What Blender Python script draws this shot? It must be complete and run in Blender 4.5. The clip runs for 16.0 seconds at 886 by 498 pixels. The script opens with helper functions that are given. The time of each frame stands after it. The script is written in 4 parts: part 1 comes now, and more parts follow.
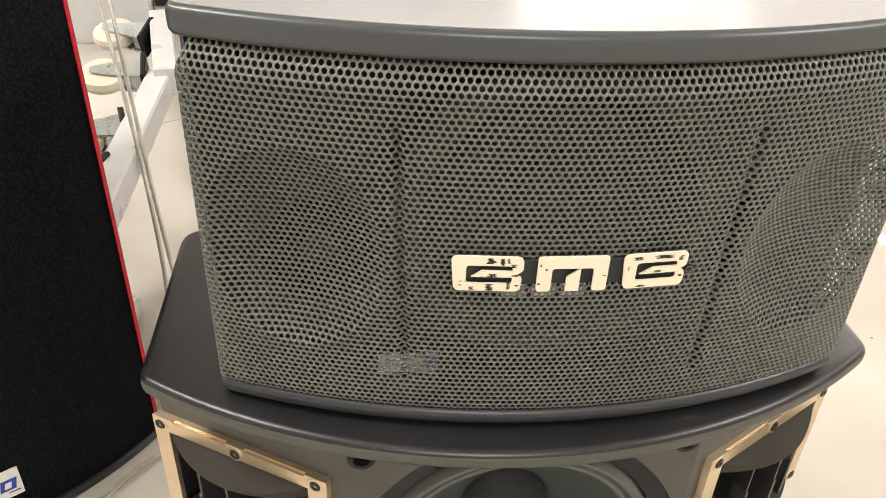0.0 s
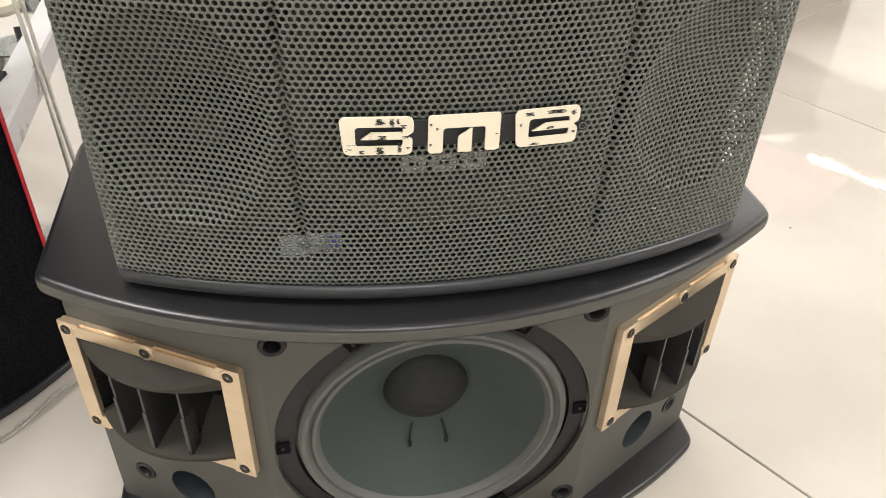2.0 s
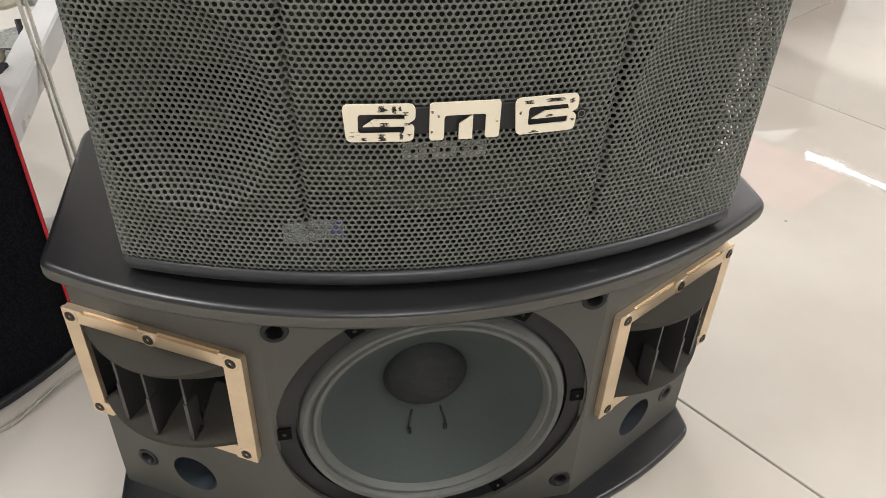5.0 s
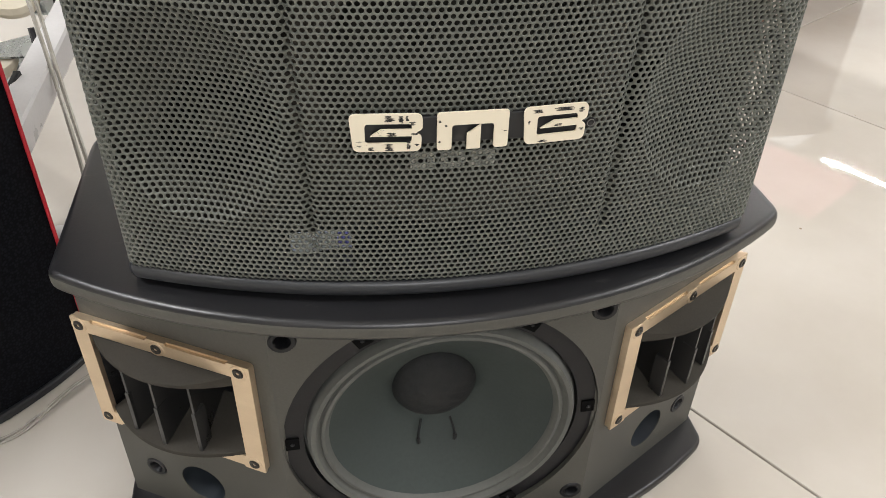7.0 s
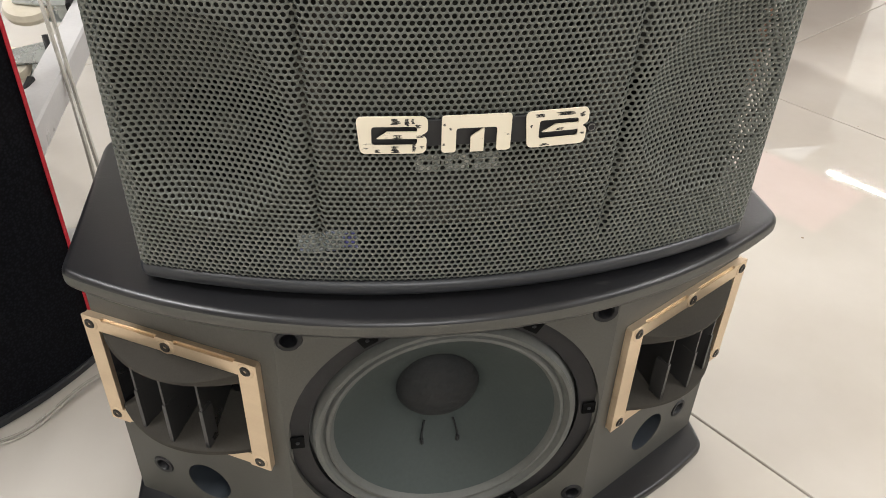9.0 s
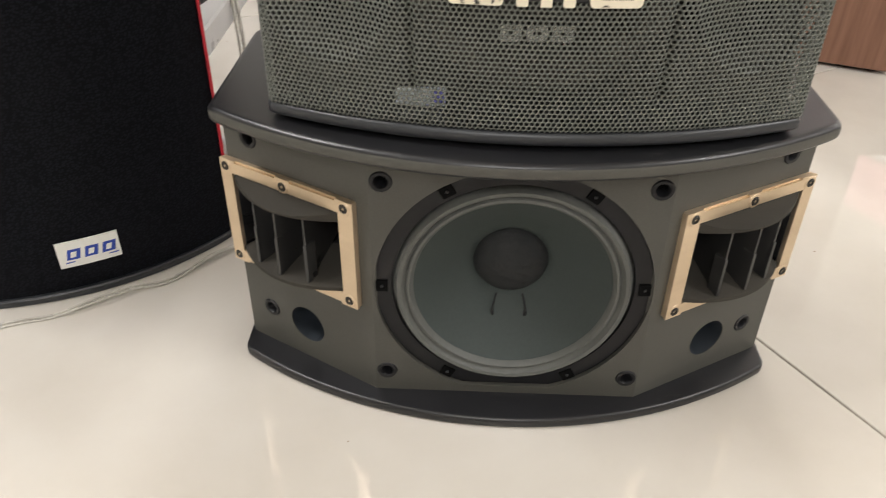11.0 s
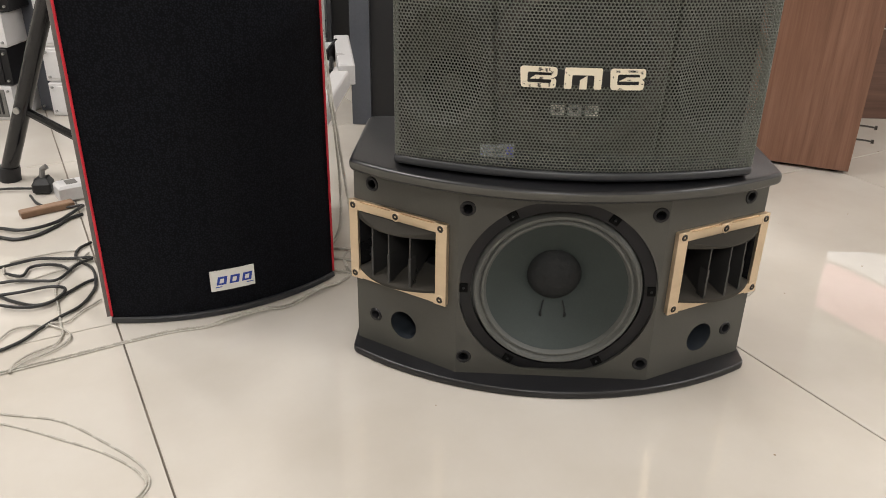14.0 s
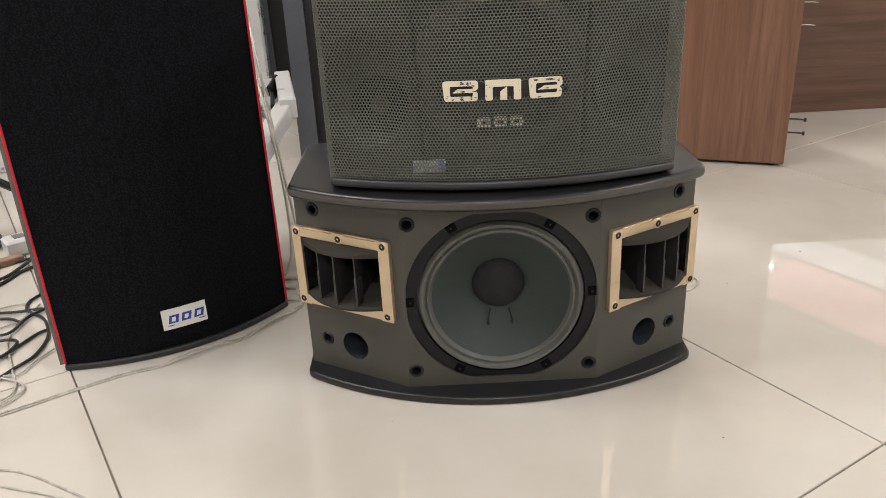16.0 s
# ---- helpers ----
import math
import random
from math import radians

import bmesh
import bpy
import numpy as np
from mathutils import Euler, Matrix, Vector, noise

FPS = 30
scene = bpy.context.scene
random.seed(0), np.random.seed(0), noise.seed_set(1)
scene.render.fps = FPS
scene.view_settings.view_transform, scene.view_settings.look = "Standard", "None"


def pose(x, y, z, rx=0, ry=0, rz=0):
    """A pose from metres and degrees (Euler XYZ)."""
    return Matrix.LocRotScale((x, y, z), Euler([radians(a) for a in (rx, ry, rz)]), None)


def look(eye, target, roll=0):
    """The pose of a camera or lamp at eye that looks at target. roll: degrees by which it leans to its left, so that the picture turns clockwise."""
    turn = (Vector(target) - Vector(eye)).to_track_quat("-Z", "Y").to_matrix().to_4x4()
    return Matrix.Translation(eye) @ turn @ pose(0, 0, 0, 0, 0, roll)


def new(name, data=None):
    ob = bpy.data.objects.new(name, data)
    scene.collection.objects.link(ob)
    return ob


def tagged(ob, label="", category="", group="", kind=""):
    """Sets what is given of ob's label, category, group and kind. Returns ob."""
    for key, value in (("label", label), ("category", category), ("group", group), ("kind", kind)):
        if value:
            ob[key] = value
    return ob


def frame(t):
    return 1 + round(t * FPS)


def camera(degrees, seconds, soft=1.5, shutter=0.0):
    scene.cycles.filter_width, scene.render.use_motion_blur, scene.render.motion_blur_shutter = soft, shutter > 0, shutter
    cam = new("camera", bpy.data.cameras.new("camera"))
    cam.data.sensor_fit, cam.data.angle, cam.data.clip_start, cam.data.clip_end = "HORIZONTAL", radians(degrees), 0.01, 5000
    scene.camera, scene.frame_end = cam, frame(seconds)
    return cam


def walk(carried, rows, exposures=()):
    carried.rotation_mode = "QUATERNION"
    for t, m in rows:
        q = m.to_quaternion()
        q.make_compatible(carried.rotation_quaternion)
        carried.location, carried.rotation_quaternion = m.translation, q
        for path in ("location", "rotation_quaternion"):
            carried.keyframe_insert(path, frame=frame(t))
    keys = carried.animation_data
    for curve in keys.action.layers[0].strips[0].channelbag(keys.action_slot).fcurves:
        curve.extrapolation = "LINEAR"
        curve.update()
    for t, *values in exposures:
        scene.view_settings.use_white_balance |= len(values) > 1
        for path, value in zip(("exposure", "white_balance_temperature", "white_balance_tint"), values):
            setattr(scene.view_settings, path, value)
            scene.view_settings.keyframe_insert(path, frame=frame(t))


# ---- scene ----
cam = camera(58.0, 16.0, soft=0.9, shutter=0.35)
PATH = [
    (0, (-0.118, -0.392, 0.689), (0.094, 1.269, -0.405), 2.5),
    (0.5, (-0.118, -0.394, 0.682), (0.085, 1.257, -0.428), 1.7),
    (1, (-0.111, -0.405, 0.668), (0.117, 1.214, -0.484), 1.5),
    (1.5, (-0.097, -0.415, 0.653), (0.192, 1.167, -0.536), 2.2),
    (2, (-0.087, -0.416, 0.648), (0.24, 1.146, -0.557), 2.1),
    (2.5, (-0.077, -0.418, 0.647), (0.279, 1.139, -0.556), 1.6),
    (3, (-0.078, -0.426, 0.646), (0.302, 1.129, -0.553), 2.3),
    (3.5, (-0.091, -0.425, 0.651), (0.284, 1.125, -0.555), 3.0),
    (4, (-0.094, -0.427, 0.648), (0.254, 1.125, -0.564), 2.7),
    (6.5, (-0.086, -0.422, 0.647), (0.234, 1.144, -0.556), 2.0),
    (7, (-0.087, -0.421, 0.647), (0.216, 1.15, -0.554), 1.7),
    (7.5, (-0.088, -0.424, 0.648), (0.216, 1.152, -0.546), 1.7),
    (8, (-0.089, -0.424, 0.65), (0.215, 1.155, -0.54), 1.8),
    (8.2, (-0.09, -0.426, 0.65), (0.216, 1.154, -0.537), 2.0),
    (10.3, (-0.06, -0.505, 0.634), (0.116, 1.136, -0.496), 0.7),
    (10.5, (-0.052, -0.536, 0.62), (0.067, 1.118, -0.499), 1.2),
    (11, (-0.049, -0.582, 0.6), (-0.094, 1.05, -0.555), 0.9),
    (11.5, (-0.074, -0.598, 0.564), (-0.23, 1.052, -0.555), -0.0),
    (12, (-0.103, -0.716, 0.568), (-0.074, 0.974, -0.503), 1.0),
    (12.5, (-0.12, -0.857, 0.636), (-0.026, 0.911, -0.295), 2.2),
    (13, (-0.121, -0.95, 0.669), (0.022, 0.838, -0.216), 2.2),
    (13.5, (-0.136, -0.943, 0.669), (-0.101, 0.85, -0.216), 2.0),
    (14, (-0.11, -0.915, 0.643), (-0.187, 0.883, -0.23), 1.0),
    (14.5, (-0.085, -0.93, 0.633), (-0.136, 0.868, -0.241), -0.5),
    (15, (-0.074, -0.94, 0.632), (-0.077, 0.859, -0.241), -1.6),
    (15.5, (-0.069, -0.945, 0.635), (-0.066, 0.868, -0.208), -2.7),
    (16, (-0.073, -0.943, 0.636), (-0.075, 0.886, -0.172), -2.9),
]
EXPOSURE = [(0.0, 0.35, 6900, 10), (1.0, 0.39, 6650, 10), (1.5, 0.42, 6500, 10), (2.5, 0.13, 6450, 10), (4.0, -0.02, 6300, 10), (8.2, 0.01, 6300, 10), (10.5, 0.08, 6500, 10), (11.5, -0.07, 6500, 10), (13.0, -0.24, 6550, 11), (16.0, -0.24, 6550, 11)]
walk(cam, [(t, look(eye, target, roll)) for t, eye, target, roll in PATH], EXPOSURE)

# world and light
world = bpy.data.worlds.new("room_air")
scene.world = world
world.use_nodes = True
world.node_tree.nodes["Background"].inputs[0].default_value = (0.9, 0.95, 1.0, 1)
world.node_tree.nodes["Background"].inputs[1].default_value = 0.15

TURN = 31.4                      # the room and its tiles stand turned against the loudspeakers
ROOM = pose(0.452, -0.157, 0, 0, 0, TURN)
CEIL = 2.75


def strip_lamp(u, v, length, watts, along_v=True):
    data = bpy.data.lights.new("strip_lamp", "AREA")
    data.shape, data.size, data.size_y, data.energy = "RECTANGLE", 0.04, length, watts
    data.color = (1.0, 0.985, 0.975)
    ob = new("strip_lamp", data)
    ob.matrix_world = ROOM @ pose(u, v, CEIL - 0.075, 0, 0, 0 if along_v else 90)
    return ob


LAMPS = [(5.65, 1.45, 1.6), (-1.9, 1.3, 1.2), (1.4, -1.9, 1.2), (1.4, 2.9, 1.2), (-1.9, -2.2, 1.2), (4.6, -1.6, 1.2), (-1.9, 4.2, 1.2), (5.25, 3.8, 0.12)]
for u, v, length in LAMPS:
    strip_lamp(u, v, length, 62 * length)


# materials
def node_mat(name):
    m = bpy.data.materials.new(name)
    m.use_nodes = True
    nt = m.node_tree
    return m, nt, nt.nodes["Principled BSDF"]


def add(nt, kind, **inputs):
    n = nt.nodes.new(kind)
    for k, v in inputs.items():
        n.inputs[k.replace("_", " ")].default_value = v
    return n


def coords(nt, scale=(1, 1, 1), out="Object", rot=(0, 0, 0)):
    tc = nt.nodes.new("ShaderNodeTexCoord")
    mp = add(nt, "ShaderNodeMapping", Scale=scale, Rotation=rot)
    nt.links.new(tc.outputs[out], mp.inputs["Vector"])
    return mp.outputs["Vector"]


def ramp(nt, fac, stops):
    r = nt.nodes.new("ShaderNodeValToRGB")
    el = r.color_ramp.elements
    while len(el) < len(stops):
        el.new(0.5)
    for e, (p, c) in zip(el, stops):
        e.position, e.color = p, (*c, 1) if len(c) == 3 else c
    nt.links.new(fac, r.inputs["Fac"])
    return r.outputs["Color"]


def grey(v):
    return (v, v, v)


def surface(name, dark, light, rough=0.5, metal=0.0, scale=8.0, fine=220.0, bump=0.08, spread=0.12, coat=0.0, stretch=(1, 1, 1), spec=0.5):
    """A surface that varies at two scales in colour and roughness, with a fine relief."""
    m, nt, b = node_mat(name)
    vec = coords(nt, stretch)
    big = add(nt, "ShaderNodeTexNoise", Scale=scale, Detail=5.0, Roughness=0.6)
    small = add(nt, "ShaderNodeTexNoise", Scale=fine, Detail=3.0)
    for n in (big, small):
        nt.links.new(vec, n.inputs["Vector"])
    mix = nt.nodes.new("ShaderNodeMath")
    mix.operation = "MULTIPLY_ADD"
    nt.links.new(small.outputs["Fac"], mix.inputs[0])
    mix.inputs[1].default_value = 0.35
    nt.links.new(big.outputs["Fac"], mix.inputs[2])
    nt.links.new(ramp(nt, mix.outputs[0], [(0.4, dark), (0.95, light)]), b.inputs["Base Color"])
    rr = nt.nodes.new("ShaderNodeMapRange")
    rr.inputs["From Min"].default_value, rr.inputs["From Max"].default_value = 0.3, 0.7
    rr.inputs["To Min"].default_value, rr.inputs["To Max"].default_value = max(0.02, rough - spread), min(1, rough + spread)
    nt.links.new(big.outputs["Fac"], rr.inputs["Value"])
    nt.links.new(rr.outputs[0], b.inputs["Roughness"])
    bp = add(nt, "ShaderNodeBump", Strength=bump, Distance=0.001)
    nt.links.new(small.outputs["Fac"], bp.inputs["Height"])
    nt.links.new(bp.outputs[0], b.inputs["Normal"])
    b.inputs["Metallic"].default_value = metal
    b.inputs["Coat Weight"].default_value = coat
    b.inputs["Specular IOR Level"].default_value = spec
    return m


def wood(name, dark, mid, light, axis, rough=0.35):
    """Wood veneer whose grain runs along the axis."""
    m, nt, b = node_mat(name)
    st = [38.0, 38.0, 38.0]
    st[axis] = 1.6
    vec = coords(nt, st)
    n1 = add(nt, "ShaderNodeTexNoise", Scale=1.0, Detail=8.0, Roughness=0.62, Distortion=0.6)
    n2 = add(nt, "ShaderNodeTexNoise", Scale=7.0, Detail=4.0, Roughness=0.7)
    nt.links.new(vec, n1.inputs["Vector"])
    nt.links.new(vec, n2.inputs["Vector"])
    mul = nt.nodes.new("ShaderNodeMath")
    mul.operation = "MULTIPLY_ADD"
    nt.links.new(n2.outputs["Fac"], mul.inputs[0])
    mul.inputs[1].default_value = 0.4
    nt.links.new(n1.outputs["Fac"], mul.inputs[2])
    nt.links.new(ramp(nt, mul.outputs[0], [(0.45, dark), (0.68, mid), (0.95, light)]), b.inputs["Base Color"])
    bp = add(nt, "ShaderNodeBump", Strength=0.12, Distance=0.0006)
    nt.links.new(n2.outputs["Fac"], bp.inputs["Height"])
    nt.links.new(bp.outputs[0], b.inputs["Normal"])
    b.inputs["Roughness"].default_value = rough
    return m


def tile_material():
    m, nt, b = node_mat("polished_tile")
    vec = coords(nt)
    info = nt.nodes.new("ShaderNodeObjectInfo")
    shift = nt.nodes.new("ShaderNodeVectorMath")
    shift.operation = "MULTIPLY_ADD"
    nt.links.new(info.outputs["Random"], shift.inputs[0])
    shift.inputs[1].default_value = (37, 17, 5)
    nt.links.new(vec, shift.inputs[2])
    cloud = add(nt, "ShaderNodeTexNoise", Scale=3.2, Detail=7.0, Roughness=0.6)
    fleck = add(nt, "ShaderNodeTexVoronoi", Scale=26.0)
    size = add(nt, "ShaderNodeTexNoise", Scale=19.0, Detail=1.0)
    smear = add(nt, "ShaderNodeTexNoise", Scale=9.0, Detail=6.0, Roughness=0.7)
    for n in (cloud, fleck, size, smear):
        nt.links.new(shift.outputs[0], n.inputs["Vector"])
    base = ramp(nt, cloud.outputs["Fac"], [(0.3, (0.478, 0.436, 0.378)), (0.7, (0.552, 0.518, 0.467))])
    lim = nt.nodes.new("ShaderNodeMapRange")
    lim.inputs["From Min"].default_value, lim.inputs["From Max"].default_value = 0.52, 0.72
    lim.inputs["To Min"].default_value, lim.inputs["To Max"].default_value = 0.0, 0.085
    nt.links.new(size.outputs["Fac"], lim.inputs["Value"])
    less = nt.nodes.new("ShaderNodeMath")
    less.operation = "LESS_THAN"
    nt.links.new(fleck.outputs["Distance"], less.inputs[0])
    nt.links.new(lim.outputs[0], less.inputs[1])
    mix = nt.nodes.new("ShaderNodeMix")
    mix.data_type = "RGBA"
    nt.links.new(less.outputs[0], mix.inputs[0])
    nt.links.new(base, mix.inputs[6])
    mix.inputs[7].default_value = (0.26, 0.20, 0.14, 1)
    nt.links.new(mix.outputs[2], b.inputs["Base Color"])
    rr = nt.nodes.new("ShaderNodeMapRange")
    rr.inputs["From Min"].default_value, rr.inputs["From Max"].default_value = 0.35, 0.75
    rr.inputs["To Min"].default_value, rr.inputs["To Max"].default_value = 0.010, 0.034
    nt.links.new(smear.outputs["Fac"], rr.inputs["Value"])
    nt.links.new(rr.outputs[0], b.inputs["Roughness"])
    return m


def cloth_material():
    """Black grille cloth over a perforated sheet: a fine woven relief."""
    m, nt, b = node_mat("black_grille_cloth")
    vec = coords(nt, (1, 1, 1))
    v = add(nt, "ShaderNodeTexVoronoi", Scale=330.0, Randomness=0.85)
    n = add(nt, "ShaderNodeTexNoise", Scale=5.0, Detail=4.0)
    nt.links.new(vec, v.inputs["Vector"])
    nt.links.new(vec, n.inputs["Vector"])
    col = ramp(nt, v.outputs["Distance"], [(0.22, (0.0080, 0.0086, 0.0122)), (0.6, (0.0020, 0.0022, 0.0034))])
    nt.links.new(col, b.inputs["Base Color"])
    bp = add(nt, "ShaderNodeBump", Strength=0.12, Distance=0.0005)
    bp.invert = True
    nt.links.new(v.outputs["Distance"], bp.inputs["Height"])
    nt.links.new(bp.outputs[0], b.inputs["Normal"])
    rr = nt.nodes.new("ShaderNodeMapRange")
    rr.inputs["To Min"].default_value, rr.inputs["To Max"].default_value = 0.7, 0.95
    nt.links.new(n.outputs["Fac"], rr.inputs["Value"])
    nt.links.new(rr.outputs[0], b.inputs["Roughness"])
    b.inputs["Specular IOR Level"].default_value = 0.12
    b.inputs["Sheen Weight"].default_value, b.inputs["Sheen Roughness"].default_value = 0.02, 0.4
    return m


def worn_material():
    """Cream lettering paint, rubbed through to the black plate in streaks."""
    m, nt, b = node_mat("worn_cream_paint")
    vec = coords(nt, (0.8, 1.0, 2.6), rot=(0, 0, 0))
    vec.node.inputs["Location"].default_value = (0.37, 0.2, 0.61)
    n = add(nt, "ShaderNodeTexNoise", Scale=75.0, Detail=6.0, Roughness=0.75)
    big = add(nt, "ShaderNodeTexNoise", Scale=16.0, Detail=2.0)
    nt.links.new(vec, n.inputs["Vector"])
    nt.links.new(vec, big.inputs["Vector"])
    s = nt.nodes.new("ShaderNodeMath")
    s.operation = "MULTIPLY_ADD"
    nt.links.new(big.outputs["Fac"], s.inputs[0])
    s.inputs[1].default_value = 0.9
    nt.links.new(n.outputs["Fac"], s.inputs[2])
    mix = nt.nodes.new("ShaderNodeMix")
    mix.data_type = "RGBA"
    gt = nt.nodes.new("ShaderNodeMath")
    gt.operation = "GREATER_THAN"
    nt.links.new(s.outputs[0], gt.inputs[0])
    gt.inputs[1].default_value = 1.23
    nt.links.new(gt.outputs[0], mix.inputs[0])
    mix.inputs[6].default_value = (0.74, 0.67, 0.53, 1)
    mix.inputs[7].default_value = (0.02, 0.02, 0.025, 1)
    nt.links.new(mix.outputs[2], b.inputs["Base Color"])
    b.inputs["Roughness"].default_value = 0.45
    return m


def sticker_material():
    """Silver security film with faint rainbow patches."""
    m, nt, b = node_mat("silver_film")
    vec = coords(nt)
    n = add(nt, "ShaderNodeTexNoise", Scale=120.0, Detail=2.0)
    nt.links.new(vec, n.inputs["Vector"])
    nt.links.new(ramp(nt, n.outputs["Fac"], [(0.3, (0.85, 0.87, 0.88)), (0.6, (0.75, 0.82, 0.86)), (0.72, (0.5, 0.5, 0.95))]), b.inputs["Base Color"])
    b.inputs["Metallic"].default_value, b.inputs["Roughness"].default_value = 0.0, 0.4
    return m


def scuffed_board():
    """Satin black board with pale scuffs along its rims."""
    m = surface("satin_black_board", (0.0075, 0.0075, 0.0085), (0.0135, 0.0135, 0.015), 0.34, scale=7, fine=600, bump=0.08, spread=0.04, spec=0.5)
    nt = m.node_tree
    b = nt.nodes["Principled BSDF"]
    old = b.inputs["Base Color"].links[0].from_socket
    vec = coords(nt, (9, 30, 60))
    n = add(nt, "ShaderNodeTexNoise", Scale=3.0, Detail=6.0, Roughness=0.75)
    nt.links.new(vec, n.inputs["Vector"])
    geo = nt.nodes.new("ShaderNodeNewGeometry")
    edge = ramp(nt, geo.outputs["Pointiness"], [(0.50, grey(0)), (0.56, grey(1))])
    hit = ramp(nt, n.outputs["Fac"], [(0.62, grey(0)), (0.70, grey(1))])
    both = nt.nodes.new("ShaderNodeMath")
    both.operation = "MULTIPLY"
    nt.links.new(edge, both.inputs[0])
    nt.links.new(hit, both.inputs[1])
    mix = nt.nodes.new("ShaderNodeMix")
    mix.data_type = "RGBA"
    nt.links.new(both.outputs[0], mix.inputs[0])
    nt.links.new(old, mix.inputs[6])
    mix.inputs[7].default_value = (0.10, 0.095, 0.09, 1)
    nt.links.new(mix.outputs[2], b.inputs["Base Color"])
    return m


M_TILE = tile_material()
M_GROUT = surface("grout", (0.10, 0.085, 0.07), (0.24, 0.20, 0.16), 0.9)
M_WALL = surface("wall_paint", (0.70, 0.67, 0.62), (0.80, 0.78, 0.73), 0.8, scale=2)
M_CEIL = surface("ceiling_paint", (0.76, 0.75, 0.72), (0.83, 0.82, 0.80), 0.9, scale=2)
M_BODY = surface("charcoal_paint", (0.0465, 0.0450, 0.0385), (0.076, 0.0735, 0.063), 0.55, scale=6, fine=500, bump=0.18)
M_PLATE = scuffed_board()
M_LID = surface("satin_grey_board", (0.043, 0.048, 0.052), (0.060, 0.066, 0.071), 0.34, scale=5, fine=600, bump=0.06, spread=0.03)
M_LIDTOP = surface("lid_reflection_grey", (0.24, 0.24, 0.242), (0.30, 0.30, 0.303), 0.22, scale=4, fine=600, bump=0.04, spread=0.03)
M_FOOT = surface("dark_grey_board", (0.018, 0.0195, 0.022), (0.028, 0.030, 0.034), 0.36, scale=7, fine=600, bump=0.08, spread=0.04)
M_MESH = surface("grille_paint", (0.092, 0.0975, 0.0845), (0.138, 0.145, 0.128), 0.40, scale=12, fine=400, bump=0.1, metal=0.2)
M_BLACK = surface("matt_black", (0.006, 0.006, 0.007), (0.014, 0.014, 0.015), 0.6, scale=20)
M_BLACKG = surface("gloss_black_steel", (0.0052, 0.0052, 0.00611), (0.0104, 0.0104, 0.01196), 0.42, scale=12, fine=600, spec=0.3)
M_TUBE = surface("gloss_black_tube", (0.005, 0.005, 0.006), (0.010, 0.010, 0.011), 0.16, scale=12, fine=600, bump=0.02, spread=0.05)
# near-black that carries the shade in sockets and notches; the tweeters share it
M_VOID = surface("recess_shade_black", (0.002, 0.002, 0.002), (0.004, 0.004, 0.004), 0.95, spec=0.1)
M_HORN = surface("black_plastic", (0.0161, 0.01587, 0.01552), (0.0299, 0.02932, 0.02875), 0.34, scale=15, fine=700)
M_INNER = surface("dusty_baffle", (0.015, 0.0145, 0.011), (0.029, 0.0275, 0.021), 0.8)
M_RING = surface("dusty_surround", (0.034, 0.029, 0.023), (0.056, 0.048, 0.039), 0.75, scale=20)
M_GOLD = surface("champagne_gold", (0.62, 0.485, 0.335), (0.76, 0.62, 0.45), 0.42, 0.85, scale=10, fine=500, bump=0.05, stretch=(1, 1, 6))
M_CONE = surface("coated_paper_cone", (0.0264, 0.0354, 0.033), (0.042, 0.0534, 0.0498), 0.75, scale=9, fine=300, bump=0.15)
M_SURR = surface("rubber_surround", (0.0728, 0.0754, 0.0689), (0.1144, 0.117, 0.1079), 0.6, scale=12)
M_CAP = surface("felt_dust_cap", (0.0065, 0.0072, 0.0076), (0.016, 0.0175, 0.018), 0.8, scale=55, fine=140, bump=1.0)
M_STEEL = surface("dull_steel", (0.30, 0.30, 0.29), (0.46, 0.46, 0.45), 0.4, 0.9, scale=30)
M_SCREW = surface("dark_screw", (0.018, 0.016, 0.013), (0.05, 0.042, 0.034), 0.4, 0.5, scale=90)
M_CREAM = worn_material()
M_CREAM2 = surface("pale_reflection", (0.74, 0.72, 0.66), (0.84, 0.82, 0.76), 0.6, scale=60)
M_FILM = sticker_material()
M_VIOLET = surface("violet_film", (0.20, 0.22, 0.75), (0.35, 0.34, 0.92), 0.4, scale=90)
M_LIP = surface("dusty_black_plastic", (0.034, 0.031, 0.026), (0.054, 0.0495, 0.042), 0.85, scale=15, fine=500, spec=0.12)
M_PORT = surface("blue_grey_plastic", (0.014, 0.018, 0.023), (0.023, 0.029, 0.036), 0.5, scale=14)
# blacker than the vanes: the shade deep in the horn is in this colour
M_THROAT = surface("shaded_throat_plastic", (0.004, 0.004, 0.0045), (0.008, 0.008, 0.009), 0.28, scale=14, fine=500, bump=0.1)
M_CLOTH = cloth_material()
M_RED = surface("red_piping", (0.42, 0.010, 0.022), (0.60, 0.018, 0.035), 0.4, scale=20)
M_GREYSIDE = surface("grey_vinyl_side", (0.13, 0.125, 0.115), (0.19, 0.185, 0.17), 0.6)
M_BADGE = surface("ivory_badge", (0.72, 0.71, 0.66), (0.82, 0.81, 0.77), 0.4, scale=30)
M_BLUE = surface("blue_print", (0.015, 0.045, 0.30), (0.025, 0.07, 0.40), 0.5, scale=40)
M_WALNUT = wood("walnut_veneer", (0.105, 0.048, 0.029), (0.18, 0.086, 0.053), (0.25, 0.13, 0.085), 2)
M_COUNTER = wood("dark_walnut_board", (0.070, 0.034, 0.023), (0.112, 0.056, 0.038), (0.165, 0.086, 0.058), 0, 0.4)
M_WHITE = surface("white_enamel", (0.54, 0.53, 0.53), (0.66, 0.65, 0.645), 0.35, scale=8)
M_WHEEL = surface("cream_nylon", (0.62, 0.56, 0.44), (0.74, 0.68, 0.56), 0.4, scale=20)
